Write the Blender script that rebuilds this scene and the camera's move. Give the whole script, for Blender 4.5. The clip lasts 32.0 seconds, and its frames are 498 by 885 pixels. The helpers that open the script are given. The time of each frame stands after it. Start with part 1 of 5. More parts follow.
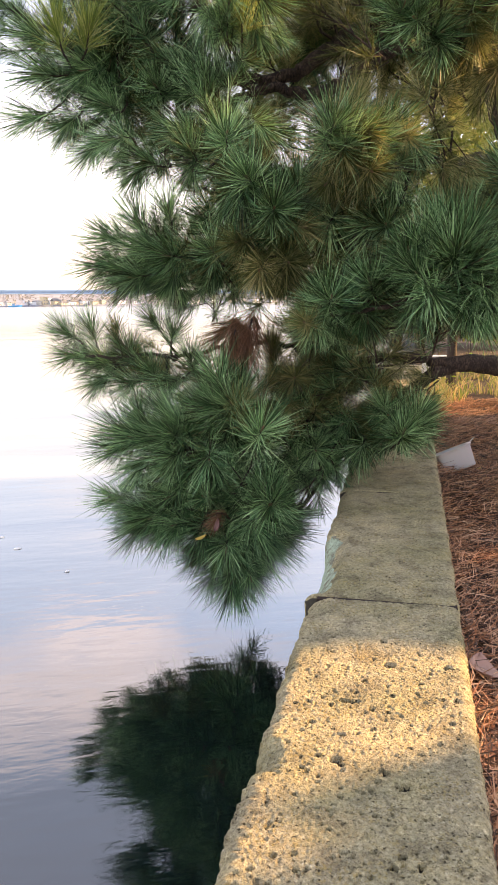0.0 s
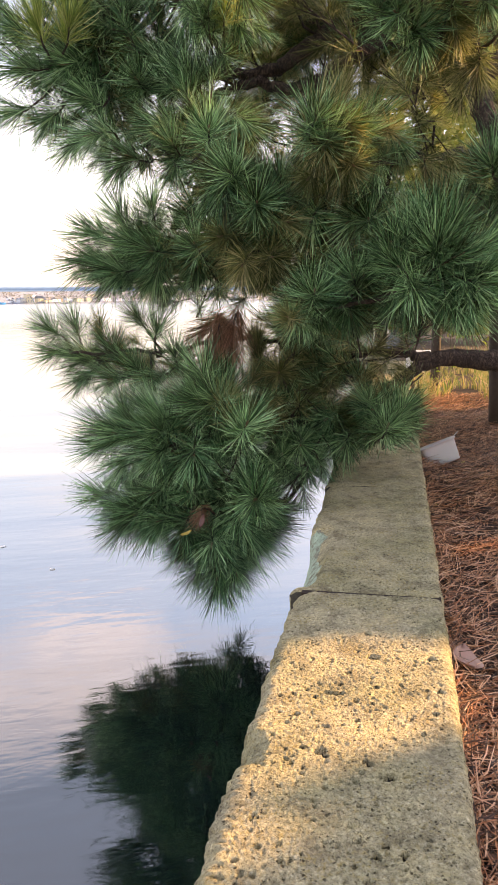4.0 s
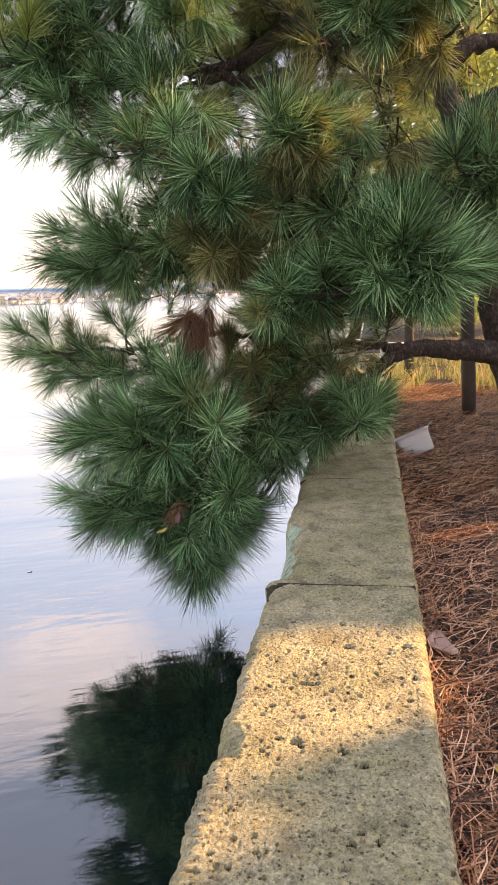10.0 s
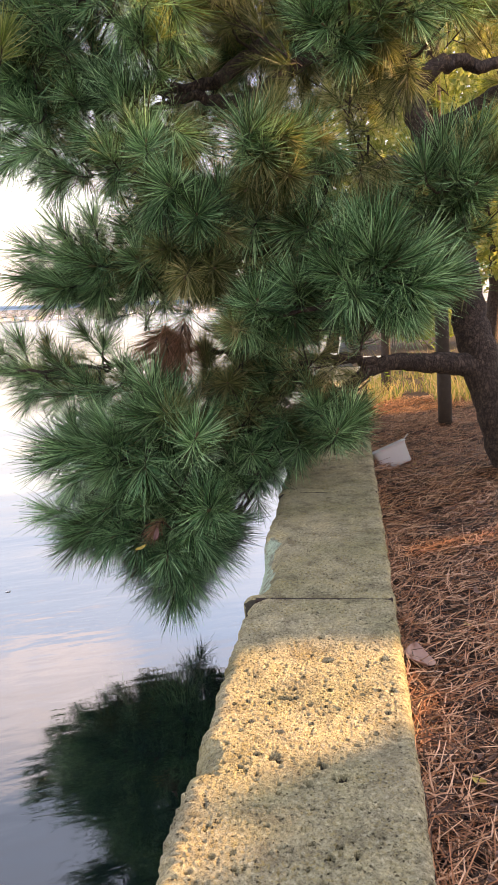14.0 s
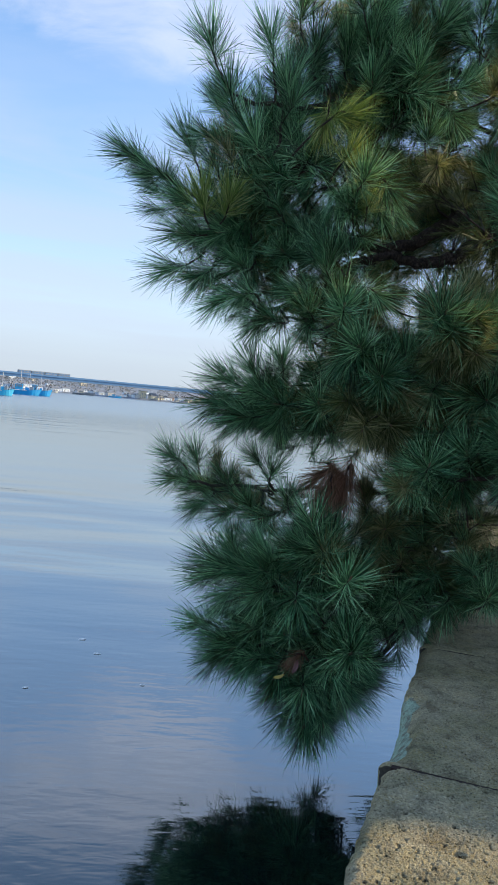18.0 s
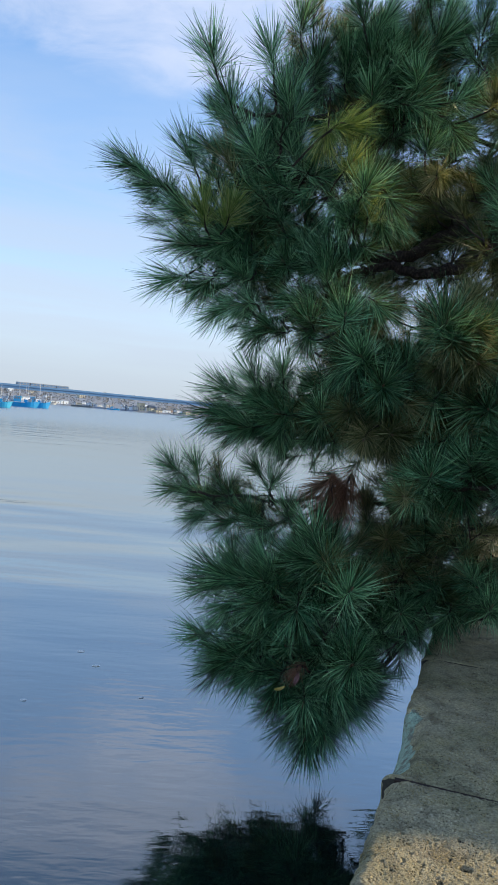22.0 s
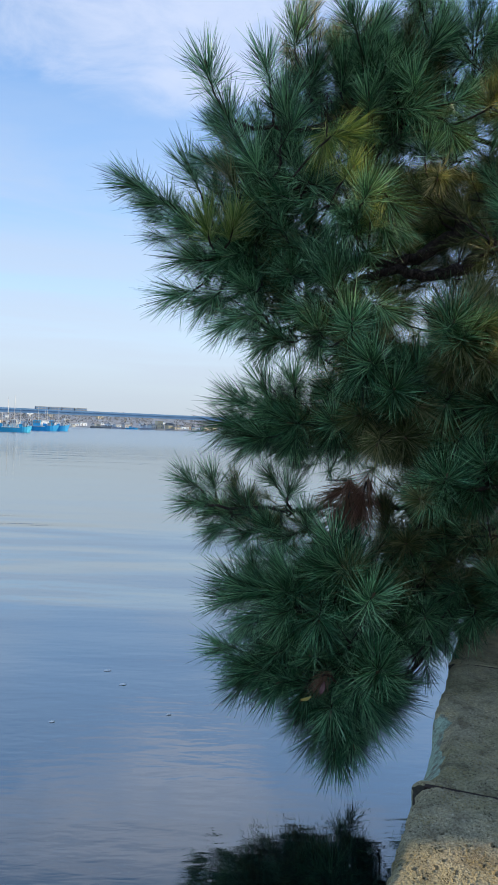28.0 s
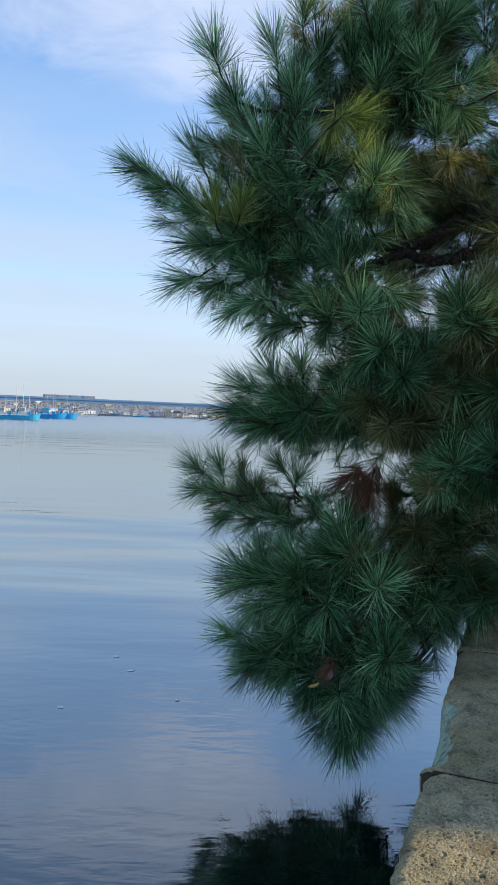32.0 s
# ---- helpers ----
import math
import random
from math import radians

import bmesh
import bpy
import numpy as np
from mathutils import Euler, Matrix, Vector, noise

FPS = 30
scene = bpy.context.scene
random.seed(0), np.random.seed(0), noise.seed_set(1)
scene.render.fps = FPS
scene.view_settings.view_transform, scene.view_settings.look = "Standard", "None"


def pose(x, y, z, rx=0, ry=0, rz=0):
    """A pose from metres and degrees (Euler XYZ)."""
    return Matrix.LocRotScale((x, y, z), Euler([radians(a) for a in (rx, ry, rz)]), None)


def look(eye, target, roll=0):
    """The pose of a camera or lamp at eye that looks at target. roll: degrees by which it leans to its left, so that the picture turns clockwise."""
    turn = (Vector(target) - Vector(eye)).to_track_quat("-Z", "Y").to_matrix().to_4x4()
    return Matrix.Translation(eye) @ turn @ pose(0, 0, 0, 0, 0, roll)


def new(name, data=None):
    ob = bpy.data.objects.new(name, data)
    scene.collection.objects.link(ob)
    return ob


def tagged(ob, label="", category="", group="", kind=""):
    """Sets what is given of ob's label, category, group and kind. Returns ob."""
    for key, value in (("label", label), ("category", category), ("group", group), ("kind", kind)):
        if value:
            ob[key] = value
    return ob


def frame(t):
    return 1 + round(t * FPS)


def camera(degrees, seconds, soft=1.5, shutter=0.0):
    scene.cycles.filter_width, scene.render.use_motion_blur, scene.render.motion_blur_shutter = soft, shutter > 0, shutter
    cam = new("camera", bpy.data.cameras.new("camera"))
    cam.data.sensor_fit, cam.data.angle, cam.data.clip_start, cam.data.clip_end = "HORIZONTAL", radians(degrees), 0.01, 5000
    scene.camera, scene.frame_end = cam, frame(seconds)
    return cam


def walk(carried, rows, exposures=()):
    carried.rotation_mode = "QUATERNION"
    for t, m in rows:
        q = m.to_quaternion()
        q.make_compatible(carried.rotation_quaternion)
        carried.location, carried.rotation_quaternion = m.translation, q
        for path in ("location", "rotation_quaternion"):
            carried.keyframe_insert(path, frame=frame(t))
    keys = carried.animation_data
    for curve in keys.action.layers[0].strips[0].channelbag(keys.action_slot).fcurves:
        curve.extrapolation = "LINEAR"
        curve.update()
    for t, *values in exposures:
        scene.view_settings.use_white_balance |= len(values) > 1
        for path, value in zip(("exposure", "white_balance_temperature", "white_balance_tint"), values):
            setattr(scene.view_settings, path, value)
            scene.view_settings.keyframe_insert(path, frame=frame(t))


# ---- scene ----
cam = camera(37.3, 32.0, soft=1.0)
# seconds, eye x y z, heading (to the left of +y), look up, lean to the left (degrees)
ROWS = [
    (0, 0.0314, 0.0337, 1.1757, 12.410, -10.795, -0.688),
    (0.5, 0.0327, 0.0307, 1.1765, 12.284, -10.703, -0.831),
    (1, 0.0331, 0.0300, 1.1756, 12.147, -10.542, -0.888),
    (1.5, 0.0418, 0.0323, 1.1761, 11.797, -10.594, -1.140),
    (2, 0.0431, 0.0334, 1.1723, 11.539, -10.594, -1.289),
    (2.5, 0.0393, 0.0338, 1.1726, 11.494, -10.817, -1.077),
    (3, 0.0427, 0.0336, 1.1697, 11.471, -10.984, -1.106),
    (3.5, 0.0413, 0.0346, 1.1680, 11.396, -11.058, -1.020),
    (5.5, 0.0345, 0.0306, 1.1728, 11.253, -10.909, -0.573),
    (6, 0.0347, 0.0302, 1.1725, 11.190, -10.823, -0.533),
    (6.5, 0.0380, 0.0291, 1.1730, 11.052, -10.835, -0.733),
    (7, 0.0414, 0.0313, 1.1709, 10.823, -10.863, -1.083),
    (7.5, 0.0472, 0.0363, 1.1654, 10.726, -10.966, -1.461),
    (8, 0.0520, 0.0406, 1.1628, 10.709, -11.178, -1.684),
    (8.5, 0.0460, 0.0437, 1.1609, 10.714, -11.356, -1.530),
    (9, 0.0463, 0.0401, 1.1640, 10.611, -11.448, -1.558),
    (9.5, 0.0585, 0.0394, 1.1626, 10.101, -11.453, -1.988),
    (10, 0.0624, 0.0402, 1.1600, 9.712, -11.356, -2.229),
    (10.5, 0.0596, 0.0440, 1.1552, 9.540, -11.316, -2.120),
    (11, 0.0617, 0.0387, 1.1593, 9.374, -11.144, -2.011),
    (11.5, 0.0606, 0.0377, 1.1595, 9.236, -10.926, -2.080),
    (12, 0.0653, 0.0391, 1.1575, 9.276, -11.024, -2.361),
    (12.5, 0.0661, 0.0407, 1.1559, 9.253, -11.161, -2.521),
    (13, 0.0692, 0.0391, 1.1542, 9.001, -11.081, -2.613),
    (13.5, 0.0715, 0.0358, 1.1592, 8.600, -11.058, -2.641),
    (14, 0.0776, 0.0328, 1.1631, 8.136, -10.279, -2.813),
    (14.2, 0.0779, 0.0036, 1.1831, 7.792, -8.795, -2.905),
    (14.5, 0.0786, -0.0353, 1.2410, 7.718, -5.999, -3.352),
    (14.8, 0.0904, -0.0812, 1.2697, 8.182, -3.163, -3.031),
    (15, 0.0804, -0.1037, 1.3027, 8.887, -2.275, -2.676),
    (15.2, 0.0663, -0.1281, 1.3179, 10.405, -1.782, -0.957),
    (15.5, 0.0343, -0.1261, 1.4001, 14.610, -3.403, 1.656),
    (17.5, 0.0045, -0.1292, 1.3568, 17.893, -2.590, 5.609),
    (18, 0.0062, -0.1391, 1.3579, 19.028, -2.773, 4.910),
    (18.5, 0.0096, -0.1296, 1.3490, 19.870, -2.120, 4.360),
    (19, 0.0069, -0.1365, 1.3495, 19.893, -1.742, 4.572),
    (19.5, -0.0027, -0.1381, 1.3474, 19.698, -1.398, 5.157),
    (20, -0.0056, -0.1387, 1.3522, 19.492, -1.278, 5.569),
    (20.5, -0.0141, -0.1396, 1.3487, 19.383, -1.530, 6.033),
    (21, -0.0158, -0.1322, 1.3450, 19.355, -1.782, 6.136),
    (21.5, -0.0108, -0.1336, 1.3471, 19.228, -1.759, 5.535),
    (22, -0.0071, -0.1306, 1.3445, 18.976, -1.811, 4.945),
    (22.5, 0.0049, -0.1295, 1.3443, 19.045, -1.879, 4.246),
    (23, -0.0030, -0.1235, 1.3430, 19.973, -1.822, 4.217),
    (23.5, -0.0073, -0.1248, 1.3428, 20.764, -1.799, 4.291),
    (24, 0.0028, -0.1258, 1.3406, 20.890, -1.696, 3.879),
    (24.5, 0.0053, -0.1296, 1.3409, 20.661, -1.627, 3.610),
    (25, 0.0015, -0.1271, 1.3405, 20.552, -1.536, 3.696),
    (25.5, 0.0085, -0.1269, 1.3395, 20.317, -1.192, 3.380),
    (27.5, 0.0157, -0.1198, 1.3326, 20.231, -0.888, 2.246),
    (28, 0.0173, -0.1213, 1.3365, 20.523, -0.900, 2.028),
    (28.5, 0.0228, -0.1204, 1.3352, 20.563, -0.865, 1.885),
    (29, 0.0100, -0.1217, 1.3372, 20.695, -0.974, 2.481),
    (29.5, 0.0037, -0.1196, 1.3355, 20.959, -1.203, 2.991),
    (30, 0.0031, -0.1209, 1.3356, 21.199, -1.364, 3.226),
    (30.5, -0.0025, -0.1217, 1.3336, 21.320, -1.450, 3.358),
    (31, 0.0016, -0.1197, 1.3333, 21.389, -1.518, 3.168),
    (31.5, 0.0082, -0.1153, 1.3313, 21.285, -1.679, 2.515),
    (32, 0.0127, -0.1035, 1.3299, 21.108, -1.874, 1.977),
]
walk(cam, [(t, pose(0, 0, 0, 0, 0, 0) @ Matrix.Translation((x, y, z)) @ pose(0, 0, 0, 0, 0, yaw) @ pose(0, 0, 0, 90 + up, 0, 0) @ pose(0, 0, 0, 0, 0, lean))
           for t, x, y, z, yaw, up, lean in ROWS],
     exposures=[(0.0, 2.25, 9300, 24), (15.6, 2.25, 9300, 24), (17.0, 1.15, 5850, 5), (20.0, 0.85, 5850, 5), (32.0, 0.85, 5850, 5)])

# ---- sky and sun ----
SUN_AZ, SUN_EL = radians(60), radians(24)          # from +y towards +x; height
SUN_DIR = Vector((math.sin(SUN_AZ) * math.cos(SUN_EL), math.cos(SUN_AZ) * math.cos(SUN_EL), math.sin(SUN_EL)))
world = bpy.data.worlds.new("sky")
scene.world = world
world.use_nodes = True
wn, wl = world.node_tree.nodes, world.node_tree.links
wn.clear()
w_out, w_bg = wn.new("ShaderNodeOutputWorld"), wn.new("ShaderNodeBackground")
w_sky = wn.new("ShaderNodeTexSky")
w_sky.sky_type, w_sky.sun_disc = "NISHITA", False
w_sky.sun_elevation, w_sky.sun_rotation = SUN_EL, SUN_AZ
w_sky.air_density, w_sky.dust_density, w_sky.ozone_density = 1.0, 0.6, 3.2


def sky_math(op, a, b=None, vector=False):
    n = wn.new("ShaderNodeVectorMath" if vector else "ShaderNodeMath")
    n.operation = op
    for sock, v in zip(n.inputs, (a, b)):
        if v is None:
            continue
        if isinstance(v, (int, float, tuple)):
            sock.default_value = v
        else:
            wl.new(v, sock)
    return n.outputs["Value"] if op == "DOT_PRODUCT" else n.outputs[0]


def sky_range(v, a, b, c, d):
    n = wn.new("ShaderNodeMapRange")
    n.interpolation_type = "SMOOTHSTEP"
    for k, q in zip(("From Min", "From Max", "To Min", "To Max"), (a, b, c, d)):
        n.inputs[k].default_value = q
    wl.new(v, n.inputs["Value"])
    return n.outputs["Result"]


def sky_noise(vec, scale, stretch, detail, rough, distort, turn=0.0):
    mp, n = wn.new("ShaderNodeMapping"), wn.new("ShaderNodeTexNoise")
    mp.vector_type = "POINT"
    mp.inputs["Scale"].default_value, mp.inputs["Rotation"].default_value = stretch, (0, 0, turn)
    n.inputs["Scale"].default_value, n.inputs["Detail"].default_value = scale, detail
    n.inputs["Roughness"].default_value, n.inputs["Distortion"].default_value = rough, distort
    wl.new(vec, mp.inputs["Vector"])
    wl.new(mp.outputs["Vector"], n.inputs["Vector"])
    return n.outputs["Fac"]


def sky_mix(fac, a, color):
    n = wn.new("ShaderNodeMix")
    n.data_type = "RGBA"
    wl.new(fac, n.inputs[0])
    wl.new(a, n.inputs[6])
    n.inputs[7].default_value = (*color, 1)
    return n.outputs[2]


w_dir = wn.new("ShaderNodeTexCoord").outputs["Generated"]
w_z = sky_math("DOT_PRODUCT", w_dir, (0, 0, 1), True)
# high thin cloud lies on a flat sheet overhead: streaks close up towards the horizon
w_deep = sky_math("ADD", sky_math("MAXIMUM", w_z, 0.0), 0.14)
w_comb = wn.new("ShaderNodeCombineXYZ")
wl.new(sky_math("DIVIDE", sky_math("DOT_PRODUCT", w_dir, (0.85, 0.53, 0), True), w_deep), w_comb.inputs[0])
wl.new(sky_math("DIVIDE", sky_math("DOT_PRODUCT", w_dir, (-0.53, 0.85, 0), True), w_deep), w_comb.inputs[1])
w_sheet = sky_noise(w_comb.outputs[0], 1.0, (0.55, 1.5, 1), 7, 0.55, 0.5, 0.12)
w_veil = sky_math("MULTIPLY", sky_range(w_sheet, 0.32, 0.66, 0.32, 0.85), sky_range(w_z, 0.42, 0.30, 0.40, 0.9))
# one larger fair-weather cloud out over the bay
w_off = sky_math("SUBTRACT", w_dir, (-0.365, 0.795, 0.475), True)
w_a = sky_math("MULTIPLY", sky_math("DOT_PRODUCT", w_off, (0.85, 0.53, 0.10), True), 1 / 0.25)
w_b = sky_math("MULTIPLY", sky_math("DOT_PRODUCT", w_off, (-0.05, -0.05, 1.0), True), 1 / 0.075)
w_r = sky_math("ADD", sky_math("MULTIPLY", w_a, w_a), sky_math("MULTIPLY", w_b, w_b))
w_puff = sky_noise(w_dir, 7.0, (1, 1, 2.6), 8, 0.6, 0.5)
w_cloud = sky_range(sky_math("SUBTRACT", sky_math("MULTIPLY", w_puff, 3.3), w_r), 0.0, 2.0, 0.0, 0.85)
w_col = sky_mix(w_veil, w_sky.outputs["Color"], (2.35, 2.55, 3.05))
w_col = sky_mix(w_cloud, w_col, (2.88, 2.95, 3.5))
w_col = sky_mix(sky_range(w_z, 0.02, 0.30, 0.88, 0.0), w_col, (2.72, 2.86, 3.14))
w_col = sky_mix(sky_range(w_z, -0.02, 0.13, 0.85, 0.0), w_col, (2.26, 2.31, 2.37))
wl.new(w_col, w_bg.inputs["Color"])
w_bg.inputs["Strength"].default_value = 0.15
wl.new(w_bg.outputs["Background"], w_out.inputs["Surface"])
sun = new("sun", bpy.data.lights.new("sun", "SUN"))
sun.data.energy, sun.data.angle, sun.data.color = 2.8, radians(0.6), (1.0, 0.735, 0.41)
sun.matrix_world = look(SUN_DIR * 60, (0, 0, 0))


# ---- materials ----
def mat(name, rough=0.8, metal=0.0):
    m = bpy.data.materials.new(name)
    m.use_nodes = True
    b = m.node_tree.nodes["Principled BSDF"]
    b.inputs["Roughness"].default_value, b.inputs["Metallic"].default_value = rough, metal
    return m, m.node_tree.nodes, m.node_tree.links, b


def noise_tex(n, l, scale, detail=6, rough=0.6, stretch=(1, 1, 1), coord="Object"):
    c, mp, t = n.new("ShaderNodeTexCoord"), n.new("ShaderNodeMapping"), n.new("ShaderNodeTexNoise")
    mp.inputs["Scale"].default_value = stretch
    t.inputs["Scale"].default_value, t.inputs["Detail"].default_value, t.inputs["Roughness"].default_value = scale, detail, rough
    l.new(c.outputs[coord], mp.inputs["Vector"])
    l.new(mp.outputs["Vector"], t.inputs["Vector"])
    return t


def ramp(n, l, src, stops):
    r = n.new("ShaderNodeValToRGB")
    e = r.color_ramp.elements
    while len(e) < len(stops):
        e.new(0.5)
    for el, (p, c) in zip(e, stops):
        el.position, el.color = p, (*c, 1)
    l.new(src, r.inputs["Fac"])
    return r.outputs["Color"]


def mix(n, l, fac, a, b, mode="MIX"):
    m = n.new("ShaderNodeMix")
    m.data_type, m.blend_type = "RGBA", mode
    for sock, v in ((m.inputs[0], fac), (m.inputs[6], a), (m.inputs[7], b)):
        if isinstance(v, (int, float)):
            sock.default_value = v
        elif isinstance(v, tuple):
            sock.default_value = (*v, 1)
        else:
            l.new(v, sock)
    return m.outputs[2]


def bump(n, l, b, height, strength, dist):
    k = n.new("ShaderNodeBump")
    k.inputs["Strength"].default_value, k.inputs["Distance"].default_value = strength, dist
    l.new(height, k.inputs["Height"])
    l.new(k.outputs["Normal"], b.inputs["Normal"])


def plain(name, color, rough=0.7, metal=0.0, var=0.25, scale=8.0, depth=0.002):
    """A painted or raw surface with stains at two scales and a fine relief."""
    m, n, l, b = mat(name, rough, metal)
    t, f = noise_tex(n, l, scale), noise_tex(n, l, scale * 9, 4)
    dark = tuple(c * (1 - var) for c in color)
    light = tuple(min(1, c * (1 + var * 0.6)) for c in color)
    c = ramp(n, l, t.outputs["Fac"], [(0.3, dark), (0.7, light)])
    c = mix(n, l, 0.25, c, ramp(n, l, f.outputs["Fac"], [(0.3, dark), (0.7, light)]))
    l.new(c, b.inputs["Base Color"])
    bump(n, l, b, f.outputs["Fac"], 0.4, depth)
    return m


def foliage(name, c0, c1, c2, rough=0.45, trans=0.35):
    """Leaves or needles: each one of its own tint, some light passes through."""
    m, n, l, b = mat(name, rough)
    g, o = n.new("ShaderNodeNewGeometry"), n.new("ShaderNodeObjectInfo")
    a = n.new("ShaderNodeMath")
    a.operation = "MULTIPLY_ADD"
    l.new(o.outputs["Random"], a.inputs[0])
    a.inputs[1].default_value = 0.28
    s = n.new("ShaderNodeMath")
    s.operation = "MULTIPLY"
    l.new(g.outputs["Random Per Island"], s.inputs[0])
    s.inputs[1].default_value = 0.72
    l.new(s.outputs[0], a.inputs[2])
    c = ramp(n, l, a.outputs[0], [(0.27, c0), (0.56, c1), (0.90, c2)])
    l.new(c, b.inputs["Base Color"])
    b.inputs["Specular IOR Level"].default_value = 0.26
    t, x, out = n.new("ShaderNodeBsdfTranslucent"), n.new("ShaderNodeMixShader"), n["Material Output"]
    l.new(mix(n, l, 0.35, c, (0.40, 0.42, 0.08), "MIX"), t.inputs["Color"])
    x.inputs["Fac"].default_value = trans
    l.new(b.outputs["BSDF"], x.inputs[1])
    l.new(t.outputs["BSDF"], x.inputs[2])
    l.new(x.outputs["Shader"], out.inputs["Surface"])
    return m


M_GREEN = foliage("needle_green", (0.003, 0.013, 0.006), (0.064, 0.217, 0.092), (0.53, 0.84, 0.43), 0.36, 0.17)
# lighter, yellower copy of the green needle, with sunlight put into its colour
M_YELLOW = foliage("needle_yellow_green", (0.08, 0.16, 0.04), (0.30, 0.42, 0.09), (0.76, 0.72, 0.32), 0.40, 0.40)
M_DEAD = foliage("needle_dead", (0.15, 0.066, 0.046), (0.34, 0.16, 0.11), (0.54, 0.29, 0.21), 0.55, 0.35)
M_OLIVE = foliage("needle_olive", (0.018, 0.030, 0.014), (0.130, 0.165, 0.066), (0.58, 0.50, 0.26), 0.45, 0.38)
M_LEAF = foliage("broad_leaf", (0.18, 0.24, 0.06), (0.40, 0.44, 0.14), (0.60, 0.57, 0.24), 0.5, 0.5)
M_GRASS = foliage("dry_grass", (0.10, 0.22, 0.05), (0.40, 0.33, 0.14), (0.68, 0.47, 0.30), 0.6, 0.35)
M_LITTER = foliage("fallen_needle", (0.040, 0.015, 0.008), (0.44, 0.170, 0.076), (0.95, 0.60, 0.37), 0.45, 0.1)


def bark_material():
    m, n, l, b = mat("pine_bark", 0.9)
    v = n.new("ShaderNodeTexVoronoi")
    v.feature, v.inputs["Scale"].default_value = "DISTANCE_TO_EDGE", 62
    c, mp = n.new("ShaderNodeTexCoord"), n.new("ShaderNodeMapping")
    mp.inputs["Scale"].default_value = (1, 1, 0.45)
    l.new(c.outputs["Object"], mp.inputs["Vector"])
    w = noise_tex(n, l, 18, 4)
    l.new(mix(n, l, 0.06, mp.outputs["Vector"], w.outputs["Color"]), v.inputs["Vector"])
    t = noise_tex(n, l, 34)
    crack = ramp(n, l, v.outputs["Distance"], [(0.0, (0.30, 0.27, 0.25)), (0.22, (1, 1, 1))])
    col = ramp(n, l, t.outputs["Fac"], [(0.3, (0.040, 0.026, 0.020)), (0.55, (0.095, 0.064, 0.049)), (0.8, (0.19, 0.135, 0.105))])
    l.new(mix(n, l, 1.0, col, crack, "MULTIPLY"), b.inputs["Base Color"])
    h = mix(n, l, 0.35, crack, t.outputs["Color"])
    bump(n, l, b, h, 0.9, 0.012)
    return m


M_BARK = bark_material()


def stone_material():
    """Porous buff tuff: soft mottling, ochre lichen, grey-green algae, a few dark pores and pale crumbs."""
    m, n, l, b = mat("porous_tuff_stone", 0.95)
    big, mid, fine = noise_tex(n, l, 3.0, 5), noise_tex(n, l, 95, 6, 0.72), noise_tex(n, l, 260, 4, 0.7)
    col = ramp(n, l, mid.outputs["Fac"], [(0.28, (0.14, 0.115, 0.074)), (0.43, (0.37, 0.312, 0.185)), (0.57, (0.51, 0.436, 0.268)), (0.72, (0.72, 0.64, 0.45))])
    alg = ramp(n, l, big.outputs["Fac"], [(0.42, (0, 0, 0)), (0.64, (0.8, 0.8, 0.8))])
    col = mix(n, l, alg, col, mix(n, l, 1.0, col, (0.62, 0.66, 0.55), "MULTIPLY"))
    stain = ramp(n, l, noise_tex(n, l, 11, 6, 0.7).outputs["Fac"], [(0.36, (0.50, 0.48, 0.45)), (0.49, (1, 1, 1)), (0.62, (1.25, 1.20, 1.10))])
    col = mix(n, l, 0.8, col, stain, "MULTIPLY")
    c = n.new("ShaderNodeTexCoord")

    def pores(scale, lo, hi, dark):
        v = n.new("ShaderNodeTexVoronoi")
        v.inputs["Scale"].default_value = scale
        w = noise_tex(n, l, scale * 0.7, 3)
        l.new(mix(n, l, 0.012, c.outputs["Object"], w.outputs["Color"]), v.inputs["Vector"])
        return ramp(n, l, v.outputs["Distance"], [(lo, dark), (hi, (1, 1, 1))])
    och = ramp(n, l, noise_tex(n, l, 120, 3).outputs["Fac"], [(0.50, (0, 0, 0)), (0.62, (1, 1, 1))])
    oc = mix(n, l, 1.0, och, ramp(n, l, noise_tex(n, l, 9, 4).outputs["Fac"], [(0.42, (0, 0, 0)), (0.62, (0.6, 0.6, 0.6))]), "MULTIPLY")
    col = mix(n, l, oc, col, (0.40, 0.29, 0.09))
    pore = pores(85, 0.12, 0.26, (0.20, 0.18, 0.14))
    where = ramp(n, l, noise_tex(n, l, 24, 3).outputs["Fac"], [(0.42, (0, 0, 0)), (0.52, (1, 1, 1))])
    col = mix(n, l, where, col, mix(n, l, 1.0, col, pore, "MULTIPLY"))
    pore2 = pores(170, 0.10, 0.24, (0.42, 0.40, 0.36))
    col = mix(n, l, 0.8, col, pore2, "MULTIPLY")
    spk = ramp(n, l, fine.outputs["Fac"], [(0.34, (0.34, 0.32, 0.29)), (0.46, (1, 1, 1)), (0.62, (1, 1, 1)), (0.72, (1.6, 1.56, 1.48))])
    col = mix(n, l, 0.85, col, spk, "MULTIPLY")
    l.new(col, b.inputs["Base Color"])
    h = mix(n, l, 0.40, mid.outputs["Color"], fine.outputs["Color"])
    h = mix(n, l, where, h, mix(n, l, 1.0, h, pore, "MULTIPLY"))
    h = mix(n, l, 0.6, h, pore2, "MULTIPLY")
    bump(n, l, b, h, 1.0, 0.015)
    return m


